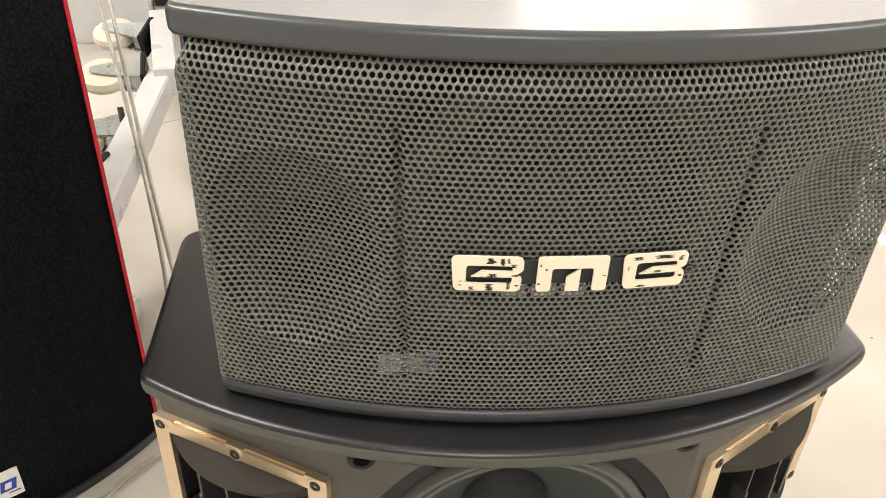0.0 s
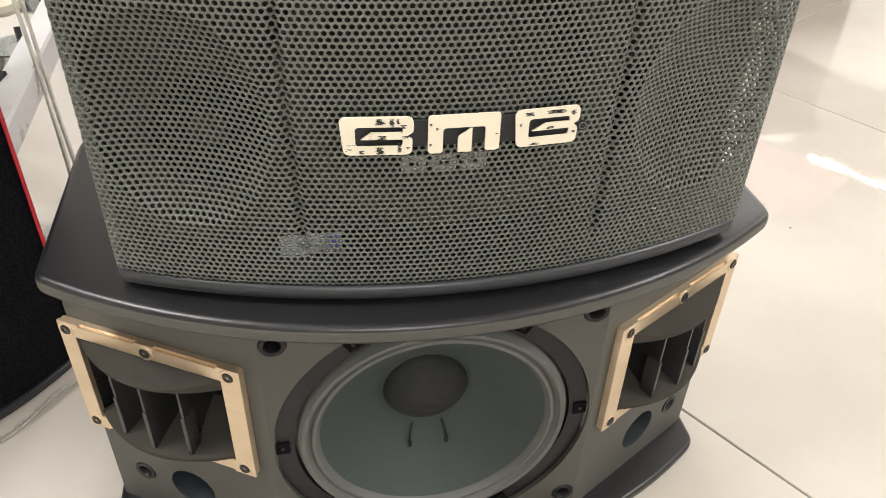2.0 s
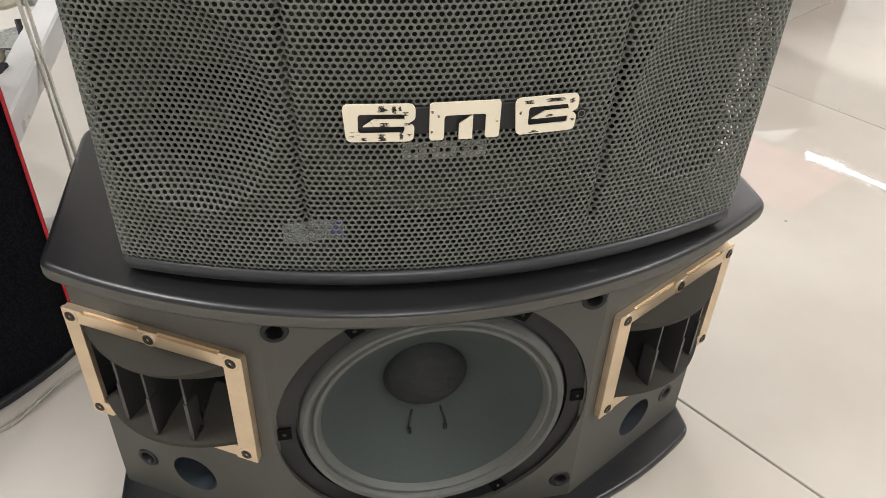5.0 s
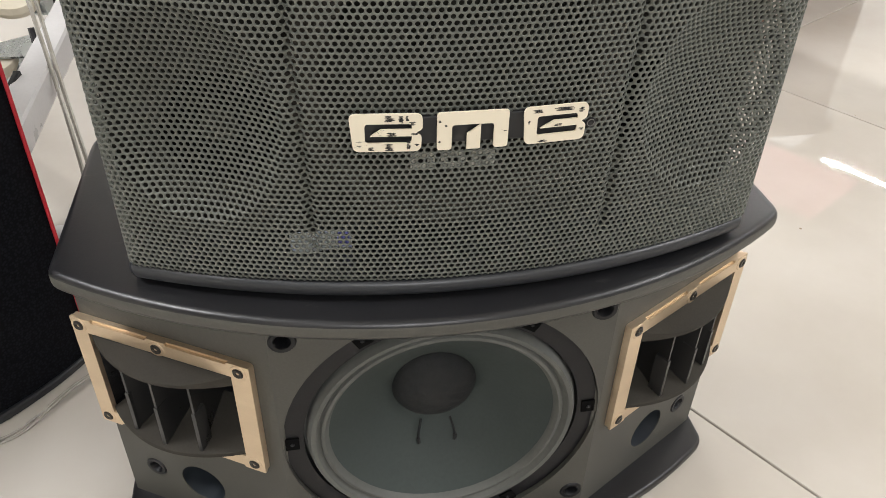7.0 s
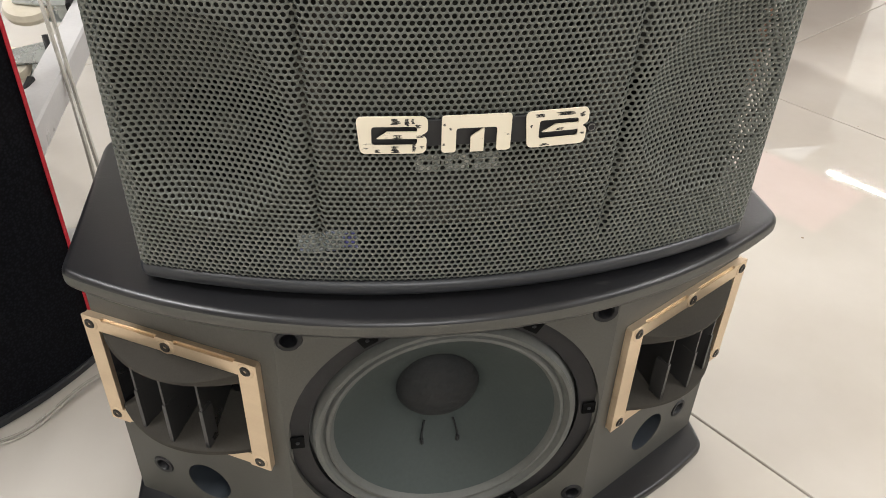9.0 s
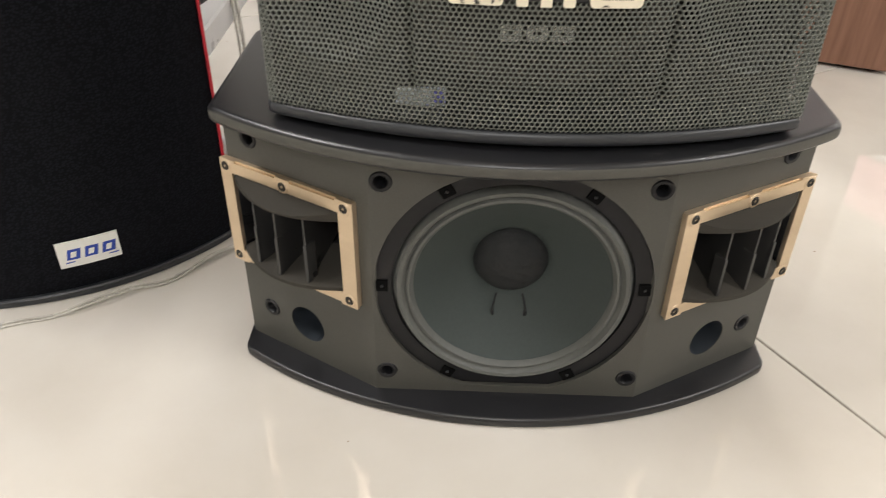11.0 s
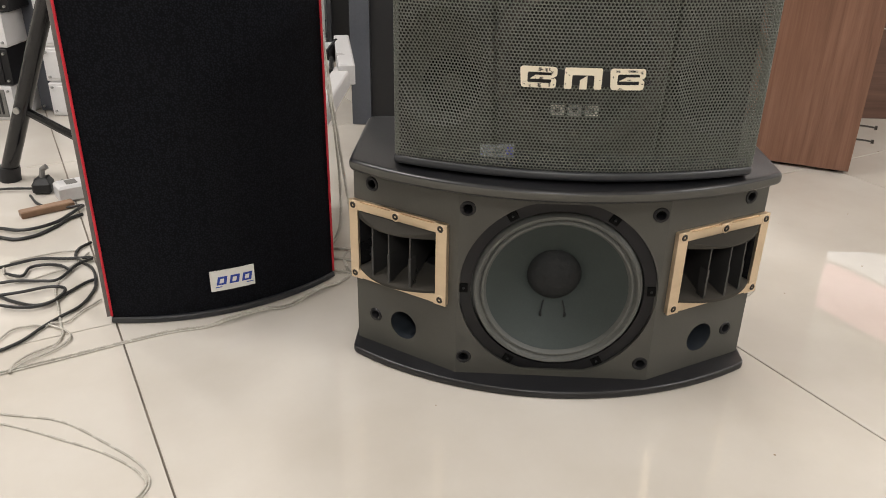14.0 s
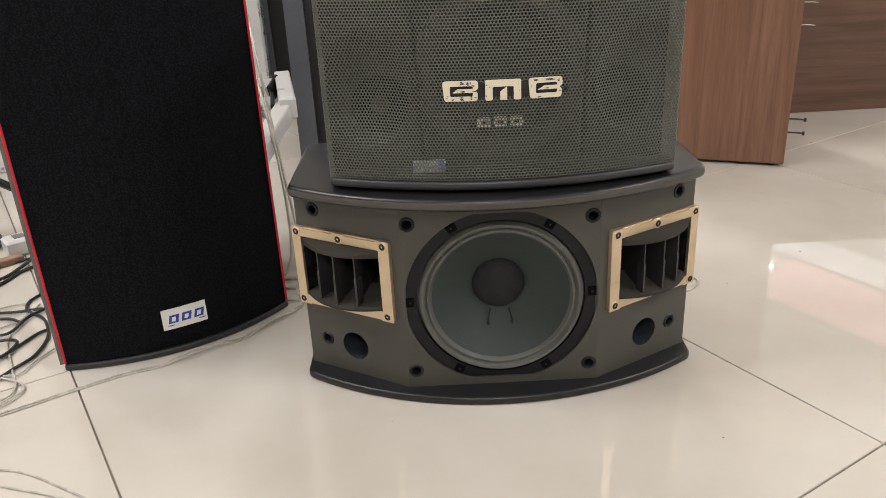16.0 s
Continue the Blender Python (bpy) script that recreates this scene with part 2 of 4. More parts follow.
M_ZINC = surface("zinc_plate", (0.42, 0.46, 0.47), (0.60, 0.64, 0.65), 0.3, 0.9, scale=25)
M_SLATE = surface("slate_laminate", (0.060, 0.065, 0.078), (0.092, 0.099, 0.116), 0.42, scale=6)
M_CABLEB = surface("black_cable", (0.010, 0.010, 0.010), (0.022, 0.022, 0.022), 0.45, scale=40)
M_CABLEW = surface("clear_white_cable", (0.36, 0.34, 0.295), (0.50, 0.475, 0.42), 0.25, scale=40)
M_BROWNP = surface("brown_board", (0.16, 0.09, 0.05), (0.25, 0.15, 0.09), 0.6, scale=20)
M_LAMP = surface("lamp_housing", (0.74, 0.74, 0.73), (0.8, 0.8, 0.79), 0.5)



def glow(name, colour, strength):
    """A diffuser sheet lit from behind, a little uneven."""
    m = surface(name, tuple(0.7 * c for c in colour), tuple(0.8 * c for c in colour), 0.6, scale=2)
    b = m.node_tree.nodes["Principled BSDF"]
    m.node_tree.links.new(b.inputs["Base Color"].links[0].from_socket, b.inputs["Emission Color"])
    b.inputs["Emission Strength"].default_value = strength
    return m


M_PANEL = glow("white_diffuser", (0.97, 0.98, 1.0), 1.35)
M_PINK = glow("pink_diffuser", (1.0, 0.55, 0.57), 1.5)


# building helpers
def raw(name, verts, faces, material, parent=None, label="", smooth=False):
    me = bpy.data.meshes.new(name)
    me.from_pydata([tuple(v) for v in verts], [], faces)
    me.materials.append(material)
    if smooth:
        me.polygons.foreach_set("use_smooth", [True] * len(me.polygons))
    me.update()
    ob = new(name, me)
    ob.parent = parent
    if label:
        ob["label"] = label
    return ob


def part(name, bm, material, parent=None, label="", smooth=False, tidy=True):
    if tidy:
        bmesh.ops.recalc_face_normals(bm, faces=bm.faces)
    me = bpy.data.meshes.new(name)
    bm.to_mesh(me)
    bm.free()
    me.materials.append(material)
    if smooth:
        me.polygons.foreach_set("use_smooth", [True] * len(me.polygons))
        me.set_sharp_from_angle(angle=radians(38))
    ob = new(name, me)
    ob.parent = parent
    if label:
        ob["label"] = label
    return ob


def thing(name, m, label, category, group="", kind=""):
    ob = new(name)
    ob.empty_display_size = 0.05
    ob.matrix_world = m
    return tagged(ob, label, category, group, kind)


def structure(ob, label, category=""):
    return tagged(ob, label, category, kind="structure")


def arc(cx, cy, r, a0, a1, n):
    return [(cx + r * math.cos(radians(a0 + (a1 - a0) * i / n)), cy + r * math.sin(radians(a0 + (a1 - a0) * i / n))) for i in range(n + 1)]


def rounded(points, r, n=5):
    """A closed outline with its sharp corners rounded."""
    out, k = [], len(points)
    for i in range(k):
        a, p, b = (Vector(points[j % k]) for j in (i - 1, i, i + 1))
        u, w = (a - p), (b - p)
        turn = math.pi - u.angle(w)
        if turn < 0.35:
            out.append(tuple(p))
            continue
        d = min(r * math.tan(turn / 2), 0.45 * u.length, 0.45 * w.length)
        s, e = p + u.normalized() * d, p + w.normalized() * d
        for j in range(n + 1):
            t = j / n
            out.append(tuple((1 - t) ** 2 * s + 2 * t * (1 - t) * p + t * t * e))
    return out


def inset(points, d):
    """The outline moved inwards by d (counter-clockwise outlines)."""
    k, out = len(points), []
    for i in range(k):
        a, p, b = (Vector(points[j % k]) for j in (i - 1, i, i + 1))
        n1 = Vector((-(p - a).y, (p - a).x)).normalized()
        n2 = Vector((-(b - p).y, (b - p).x)).normalized()
        m = n1 + n2
        m = m / max(m.length_squared / 2, 0.3)
        out.append(tuple(p + m * d))
    return out


def loft(outline, levels, bm=None, m=Matrix()):
    """A body from one outline: levels of (inset, height), capped at both ends."""
    bm = bm or bmesh.new()
    rings = [[bm.verts.new(m @ Vector((x, y, z))) for x, y in (inset(outline, d) if d else outline)] for d, z in levels]
    k = len(outline)
    for a, b in zip(rings, rings[1:]):
        for i in range(k):
            bm.faces.new((a[i], a[(i + 1) % k], b[(i + 1) % k], b[i]))
    bm.faces.new(rings[0][::-1])
    bm.faces.new(rings[-1])
    return bm


def soft(z0, z1, r):
    """Levels of a slab with rounded rims."""
    lo = [(r * (1 - math.sin(a)), z0 + r * (1 - math.cos(a))) for a in (0, 0.4, 0.8, 1.2, math.pi / 2)]
    hi = [(r * (1 - math.cos(a)), z1 - r * (1 - math.sin(a))) for a in (0, 0.4, 0.8, 1.2, math.pi / 2)]
    return lo + hi


def box(x0, x1, y0, y1, z0, z1, r=0.002, bm=None, m=Matrix()):
    return loft([(x0, y0), (x1, y0), (x1, y1), (x0, y1)], [(r, z0), (0, z0 + r), (0, z1 - r), (r, z1)], bm, m)


def lathe(profile, n=48, bm=None, m=Matrix()):
    """Turns a profile of (radius, depth) round the local y axis."""
    bm = bm or bmesh.new()
    rings = []
    for r, d in profile:
        if r < 1e-6:
            rings.append([bm.verts.new(m @ Vector((0, d, 0)))])
        else:
            rings.append([bm.verts.new(m @ Vector((r * math.cos(2 * math.pi * i / n), d, r * math.sin(2 * math.pi * i / n)))) for i in range(n)])
    for a, b in zip(rings, rings[1:]):
        for i in range(n):
            j = (i + 1) % n
            if len(a) == 1:
                bm.faces.new((a[0], b[j], b[i]))
            elif len(b) == 1:
                bm.faces.new((a[i], a[j], b[0]))
            else:
                bm.faces.new((a[i], a[j], b[j], b[i]))
    return bm


def holed_panel(outer, holes, depth, m, bm=None):
    """A panel in the local x-z plane, its front at y = 0, with holes whose walls run back by depth."""
    bm = bm or bmesh.new()
    loops = []
    for pts in [outer] + holes:
        vs = [bm.verts.new((x, 0, z)) for x, z in pts]
        es = [bm.edges.new((vs[i], vs[(i + 1) % len(vs)])) for i in range(len(vs))]
        loops.append((vs, es))
    bmesh.ops.triangle_fill(bm, use_beauty=True, edges=[e for _, es in loops for e in es], normal=(0, -1, 0))
    for vs, _ in loops:
        back = [bm.verts.new((v.co.x, depth, v.co.z)) for v in vs]
        for i in range(len(vs)):
            j = (i + 1) % len(vs)
            bm.faces.new((vs[i], vs[j], back[j], back[i]))
    bmesh.ops.transform(bm, matrix=m, verts=bm.verts)
    return bm


def circle(cx, cz, r, n=24):
    return [(cx + r * math.cos(2 * math.pi * i / n), cz + r * math.sin(2 * math.pi * i / n)) for i in range(n)]


def smooth_line(points, n=10):
    """A Catmull-Rom line through the points."""
    p = [Vector(points[0]) * 2 - Vector(points[1])] + [Vector(q) for q in points] + [Vector(points[-1]) * 2 - Vector(points[-2])]
    out = []
    for i in range(1, len(p) - 2):
        for j in range(n):
            t = j / n
            out.append(0.5 * (2 * p[i] + (p[i + 1] - p[i - 1]) * t + (2 * p[i - 1] - 5 * p[i] + 4 * p[i + 1] - p[i + 2]) * t * t + (3 * p[i] - p[i - 1] - 3 * p[i + 1] + p[i + 2]) * t ** 3))
    return out + [p[-2]]


def tube(line, r, n=8, bm=None):
    """A round rod along a line of points."""
    bm = bm or bmesh.new()
    side, rings = None, []
    for i, p in enumerate(line):
        way = (line[min(i + 1, len(line) - 1)] - line[max(i - 1, 0)]).normalized()
        if side is None:
            side = way.orthogonal().normalized()
        side = (side - way * side.dot(way)).normalized()
        up = way.cross(side)
        rings.append([bm.verts.new(p + r * (math.cos(2 * math.pi * k / n) * side + math.sin(2 * math.pi * k / n) * up)) for k in range(n)])
    for a, b in zip(rings, rings[1:]):
        for k in range(n):
            bm.faces.new((a[k], a[(k + 1) % n], b[(k + 1) % n], b[k]))
    bm.faces.new(rings[0][::-1])
    bm.faces.new(rings[-1])
    return bm


# the room
floor = structure(part("floor", box(-5.0, 7.4, -5.0, 7.4, -0.12, -0.0035, 0.0), M_GROUT), "cream polished tile floor with dark joints", "floor")
floor.matrix_world = ROOM
ceiling = structure(part("ceiling", box(-5.0, 7.4, -5.0, 7.4, CEIL, CEIL + 0.1, 0.0), M_CEIL), "plain white ceiling", "ceiling")
ceiling.matrix_world = ROOM
for name, b in (("wall_south", (-5.0, 7.4, -5.15, -5.0)), ("wall_west", (-5.15, -5.0, -5.15, 7.55)), ("wall_east", (7.4, 7.55, -5.15, 7.55))):
    w = structure(part(name, box(*b, -0.12, CEIL + 0.1, 0.0), M_WALL), "plain off-white painted wall", "wall")
    w.matrix_world = ROOM


# far wall with a shop window
WV, WU0, WU1, WZ0, WZ1 = 5.3, 4.3, 7.2, 1.25, 2.6
bm = bmesh.new()
for b in ((-5.0, WU0, WV, WV + 0.15, -0.12, CEIL), (WU1, 7.4, WV, WV + 0.15, -0.12, CEIL), (WU0, WU1, WV, WV + 0.15, -0.12, WZ0), (WU0, WU1, WV, WV + 0.15, WZ1, CEIL)):
    box(*b, 0.0, bm)
w = structure(part("wall_north", bm, M_WALL), "plain off-white wall with a wide shop window", "wall")
w.matrix_world = ROOM
win = structure(thing("window_1", ROOM @ pose(WU0, WV, WZ0), "wide shop window in a white frame", "window"), "wide shop window in a white frame", "window")
for x in (0.0, 0.95, 1.9, WU1 - WU0 - 0.05):
    part("window_frame", box(x, x + 0.05, 0.03, 0.09, 0.05, WZ1 - WZ0 - 0.05, 0.003), M_WHITE, win)
for z in (0.0, WZ1 - WZ0 - 0.05):
    part("window_frame", box(0, WU1 - WU0, 0.03, 0.09, z, z + 0.05, 0.003), M_WHITE, win)
data = bpy.data.lights.new("window_light", "AREA")
data.shape, data.size, data.size_y, data.energy, data.color = "RECTANGLE", WU1 - WU0, WZ1 - WZ0, 65, (0.84, 0.93, 1.0)
window_light = new("window_light", data)
window_light.matrix_world = ROOM @ pose((WU0 + WU1) / 2, WV + 0.12, (WZ0 + WZ1) / 2, -90, 0, 0)


def ceiling_light(u, v, length):
    t = thing("ceiling_light", ROOM @ pose(u, v, CEIL - 0.07), "long white strip light fixed to the ceiling", "ceiling light", "strip lights")
    part("housing", box(-0.06, 0.06, -length / 2 - 0.03, length / 2 + 0.03, 0.012, 0.07, 0.004), M_LAMP, t)
    part("end_cap", box(-0.05, 0.05, -length / 2 - 0.03, -length / 2 - 0.01, -0.015, 0.01, 0.003), M_LAMP, t)
    part("end_cap", box(-0.05, 0.05, length / 2 + 0.01, length / 2 + 0.03, -0.015, 0.01, 0.003), M_LAMP, t)


for u, v, length in LAMPS:
    ceiling_light(u, v, length)


def ceiling_panel(u0, u1, v0, v1, material, label):
    t = thing("light_panel", ROOM @ pose(u0, v0, CEIL - 0.03), label, "light panel")
    part("tray", box(-0.02, u1 - u0 + 0.02, -0.02, v1 - v0 + 0.02, 0.006, 0.03, 0.002), M_LAMP, t)
    part("diffuser", box(0, u1 - u0, 0, v1 - v0, 0.0, 0.0055, 0.001), material, t)


ceiling_panel(5.70, 6.20, 2.55, 4.12, M_PANEL, "white diffuser panel glowing softly in the ceiling")
ceiling_panel(4.80, 5.62, 1.9, 3.80, M_PINK, "pale pink diffuser panel glowing softly in the ceiling")


# the lower loudspeaker, its grille taken off
def plate_outline(half, corner, front, back, r, n=28):
    """Straight sides and back, a front that bows forward."""
    sag = corner - front
    big = (half * half + sag * sag) / (2 * sag)
    a = math.degrees(math.asin(half / big))
    bow = arc(0, front + big, big, 270 - a, 270 + a, n)
    return rounded(bow + [(half, back), (-half, back)], r, 6)


CZ = 0.142                      # height of the woofer's axis
FOLD, SLANT, PANEL = 0.130, 30.0, 0.1665


def horn(parent, m, side):
    """A gilt-framed horn on a slanted side panel; local x runs along the panel, y into it."""
    s0, s1 = (-0.080, 0.0775) if side > 0 else (-0.0775, 0.080)
    z0, z1 = -0.0595, 0.0585
    mouth_edge = [(-0.0645, -0.046), (0.0645, -0.046), (0.0645, 0.0455), (-0.0645, 0.0455)]
    frame_ob = part("horn_frame", holed_panel(rounded([(s0, z0), (s1, z0), (s1, z1), (s0, z1)], 0.003, 3), [mouth_edge], 0.004, m @ Matrix.Translation((0, -0.0042, 0))), M_GOLD, parent, "champagne-gold metal frame")
    step, lug, mid_lug = 0.0022, 0.019, 0.0085
    face = [(s0, z0), (s0 + lug, z0), (s0 + lug, z0 + step), (s1 - lug, z0 + step), (s1 - lug, z0), (s1, z0), (s1, z1), (s1 - lug, z1), (s1 - lug, z1 - step), (mid_lug, z1 - step), (mid_lug, z1), (-mid_lug, z1), (-mid_lug, z1 - step), (s0 + lug, z1 - step), (s0 + lug, z1), (s0, z1)]
    part("face_plate", holed_panel(rounded(face, 0.0008, 2), [[(x * 0.985, z * 0.985) for x, z in mouth_edge]], 0.0024, m @ Matrix.Translation((0, -0.0065, 0))), M_GOLD, frame_ob, "raised gold face with lugs round the screws")
    for sx, sz in ((-0.0705, 0.051), (0, 0.0505), (0.0705, 0.051), (-0.0705, -0.052), (0.0705, -0.052)):
        prof = [(0.0, -0.0068), (0.0013, -0.0068), (0.0018, -0.0080), (0.0036, -0.0082), (0.0047, -0.0072), (0.0049, -0.005)]
        part("screw_boss", lathe([(0.0, -0.0071), (0.0066, -0.0071), (0.0071, -0.0066), (0.0071, -0.005)], 18, m=m @ Matrix.Translation((sx, 0, sz))), M_GOLD, frame_ob, "", True)
        part("screw", lathe(prof, 14, m=m @ Matrix.Translation((sx, 0, sz))), M_SCREW, frame_ob, "dark hex-socket screw", True)
    # flared mouth: a box that narrows to the throat
    bm = bmesh.new()
    mouth = [(-0.065, -0.0465), (0.065, -0.0465), (0.065, 0.046), (-0.065, 0.046)]
    throat = [(-0.022, -0.016), (0.022, -0.016), (0.022, 0.016), (-0.022, 0.016)]
    r1 = [bm.verts.new(m @ Vector((x, -0.002, z))) for x, z in mouth]
    r2 = [bm.verts.new(m @ Vector((x, 0.075, z))) for x, z in throat]
    for i in range(4):
        bm.faces.new((r1[i], r1[(i + 1) % 4], r2[(i + 1) % 4], r2[i]))
    bm.faces.new(r2)
    part("throat", bm, M_THROAT, parent, "black plastic horn throat, its shade put into the colour", tidy=False)
    bow = lambda s: -0.004 - 0.022 * (1 - (s / 0.0635) ** 2)
    # bowed lips: the upper slopes down from the frame, the lower runs in towards the throat
    for name, far_y, far_top, far_low, shrink in (("upper_lip", 0.0, 0.0455, 0.0395, 1.0), ("lower_lip", 0.036, -0.0285, -0.036, 0.66)):
        bm = bmesh.new()
        rows = []
        for s in np.linspace(-0.0633, 0.0633, 29):
            bend = 1 - (s / 0.0633) ** 2
            top, low = (0.0445 - 0.0085 * bend, 0.0335) if far_top > 0 else (-0.0405, -0.0450)
            rows.append([bm.verts.new(m @ Vector(p)) for p in ((s * shrink, far_y, far_top), (s, bow(s) + 0.0008, top), (s, bow(s), top - 0.0008), (s, bow(s), low), (s * shrink, far_y, far_low))])
        for a, b in zip(rows, rows[1:]):
            for q in range(5):
                bm.faces.new((a[q], b[q], b[(q + 1) % 5], a[(q + 1) % 5]))
        bm.faces.new(rows[0])
        bm.faces.new(rows[-1][::-1])
        part(name, bm, M_LIP, parent, "", True)
    for k in (-1, 0, 1):
        x0, x1 = 0.0305 * k, 0.011 * k
        bm = bmesh.new()
        t = 0.0011
        for zz in ((-0.041, -0.016), (0.036, 0.014)):
            for x, yy, z in ((x0 - t, bow(x0) + 0.004, zz[0]), (x0 + t, bow(x0) + 0.004, zz[0]), (x1 + t, 0.07, zz[1]), (x1 - t, 0.07, zz[1])):
                bm.verts.new(m @ Vector((x, yy, z)))
        bm.verts.ensure_lookup_table()
        v = bm.verts
        for q in ((0, 1, 2, 3), (7, 6, 5, 4), (0, 4, 5, 1), (1, 5, 6, 2), (2, 6, 7, 3), (3, 7, 4, 0)):
            bm.faces.new([v[i] for i in q])
        vane = part("vane", bm, M_HORN, parent)
        part("vane_foot", box(x0 - 0.0017, x0 + 0.0017, bow(x0) + 0.003, bow(x0) + 0.016, -0.0405, 0.002, 0.0006, m=m), M_HORN, vane)


def peg_socket(parent, m, r=0.0078):
    prof = [(r - 0.0022, 0.014), (r - 0.0022, 0.0005), (r - 0.0012, -0.0010), (r + 0.0016, -0.0012), (r + 0.0030, 0.0006)]
    s = part("peg_socket", lathe(prof, 20, m=m), M_BLACKG, parent, "", True)
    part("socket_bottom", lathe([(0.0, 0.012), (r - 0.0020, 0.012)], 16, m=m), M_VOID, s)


def lower_speaker():
    t = thing("loudspeaker", Matrix(), "charcoal karaoke loudspeaker without grille standing on the floor", "loudspeaker")
    part("base_plate", loft(plate_outline(0.279, 0.056, -0.0375, 0.245, 0.020), soft(0.0, 0.0118, 0.0036)), M_PLATE, t, "satin black bowed base board", True)
    part("top_plate", loft(plate_outline(0.2745, 0.046, -0.044, 0.245, 0.022), soft(0.2835, 0.2995, 0.0060)), M_PLATE, t, "satin black bowed top board, its lit edge coloured charcoal", True)
    top = t.children[-1].data
    top.materials.append(M_BODY)
    # upright rim faces take the body charcoal to carry the light they catch
    for p in top.polygons:
        p.material_index = 1 if abs(p.normal.z) < 0.5 else 0
    z0, z1 = 0.0112, 0.2845
    sl = radians(SLANT)
    ex, ey = FOLD + PANEL * math.cos(sl), PANEL * math.sin(sl)
    shell = [(-ex, ey), (-ex, 0.238), (ex, 0.238), (ex, ey), (ex - 0.015, ey), (ex - 0.015, 0.222), (-ex + 0.015, 0.222), (-ex + 0.015, ey)]
    bm = bmesh.new()
    lo = [bm.verts.new((x, y, z0)) for x, y in shell]
    hi = [bm.verts.new((x, y, z1)) for x, y in shell]
    for i in range(8):
        j = (i + 1) % 8
        bm.faces.new((lo[i], lo[j], hi[j], hi[i]))
    part("cabinet_shell", bm, M_BODY, t)
    # middle panel: the cut-out is a circle cut off above and below
    cut = [(0.1285 * math.cos(a), CZ + max(-0.121, min(0.1235, 0.1285 * math.sin(a)))) for a in np.linspace(0, 2 * math.pi, 72, endpoint=False)]
    pegs = [(-0.119, 0.2555), (0.119, 0.2555), (-0.119, 0.0375), (0.119, 0.0375)]
    part("baffle", holed_panel([(-FOLD, z0), (FOLD, z0), (FOLD, z1), (-FOLD, z1)], [cut] + [circle(x, z, 0.0078, 16) for x, z in pegs], 0.018, Matrix()), M_BODY, t)
    for x, z in pegs:
        peg_socket(t, Matrix.Translation((x, 0, z)), 0.0078)
    for side in (-1, 1):
        # local x runs outwards from the fold on the right and inwards to it on the left
        rot = pose(0, 0, 0, 0, 0, SLANT * side)
        org = Matrix.Translation((FOLD * side, 0, 0)) @ rot
        sx = lambda s: s * side
        holes = [[(sx(0.028), 0.125), (sx(0.159), 0.125), (sx(0.159), 0.219), (sx(0.028), 0.219)], circle(sx(0.0865), 0.0565, 0.0215, 28), circle(sx(0.136), 0.2575, 0.0078, 16), circle(sx(0.1345), 0.0585, 0.0078, 16)]
        outer = [(0, z0), (sx(PANEL), z0), (sx(PANEL), z1), (0, z1)]
        part("side_baffle", holed_panel(outer, holes, 0.014, org), M_BODY, t)
        # hidden rod added behind the fold to keep light from leaking through
        part("corner_batten", tube([Vector((FOLD * side, 0.0068, z0)), Vector((FOLD * side, 0.0068, z1))], 0.005, 12), M_BODY, t, "", True)
        for s, z in ((0.136, 0.2575), (0.1345, 0.0585)):
            peg_socket(t, org @ Matrix.Translation((sx(s), 0, z)), 0.0078)
        part("port_tube", lathe([(0.0215, 0.001), (0.0205, 0.012), (0.0205, 0.085), (0.0, 0.085)], 28, m=org @ Matrix.Translation((sx(0.0865), 0, 0.0565))), M_PORT, t, "dark blue-grey round bass port", True)
        horn(t, org @ Matrix.Translation((sx(0.0935), 0, 0.1725)), side)
    # woofer
    c = Matrix.Translation((0, 0, CZ))
    ring = [(0.1278 * math.cos(a), max(-0.1202, min(0.1228, 0.1278 * math.sin(a)))) for a in np.linspace(0, 2 * math.pi, 72, endpoint=False)]
    w = part("woofer_frame", holed_panel(ring, [circle(0, 0, 0.1125, 72)], 0.01, c @ Matrix.Translation((0, 0.004, 0))), M_BLACKG, t, "black pressed woofer frame")
    prof = [(0.1124, 0.013), (0.1102, 0.012), (0.1094, 0.003), (0.107, -0.0012), (0.1035, -0.0005), (0.1015, 0.0035), (0.1, 0.0045), (0.0985, 0.002), (0.096, 0.0015), (0.0935, 0.0045), (0.092, 0.0085)]
    part("surround", lathe(prof, 72, m=c), M_SURR, w, "grey rubber roll surround", True)
    part("cone", lathe([(0.0932, 0.0065), (0.085, 0.0145), (0.07, 0.0275), (0.055, 0.039), (0.044, 0.046), (0.036, 0.0515), (0.033, 0.056)], 72, m=c), M_CONE, w, "dark green-grey coated paper cone", True)
    cap_r = [0.0375, 0.0365, 0.035, 0.033, 0.0305, 0.028, 0.0255, 0.023, 0.0205, 0.018, 0.0155, 0.013, 0.0105, 0.008, 0.0055, 0.003, 0.0]
    cap = lathe([(r, float(np.interp(r, [0, 0.009, 0.018, 0.027, 0.033, 0.036, 0.0375], [0.0348, 0.0352, 0.0372, 0.041, 0.0455, 0.0495, 0.0535]))) for r in cap_r], 64, m=c)
    for v in cap.verts:                         # crumpled felt
        r = math.hypot(v.co.x, v.co.z - CZ)
        p = Vector((v.co.x * 60, v.co.z * 190 + v.co.x * 50, 3.1))
        v.co.y += 0.0011 * noise.noise(p) * min(1.0, max(0.0, (0.034 - r) / 0.01))
    part("dust_cap", cap, M_CAP, w, "dull black crumpled felt dust cap", True)
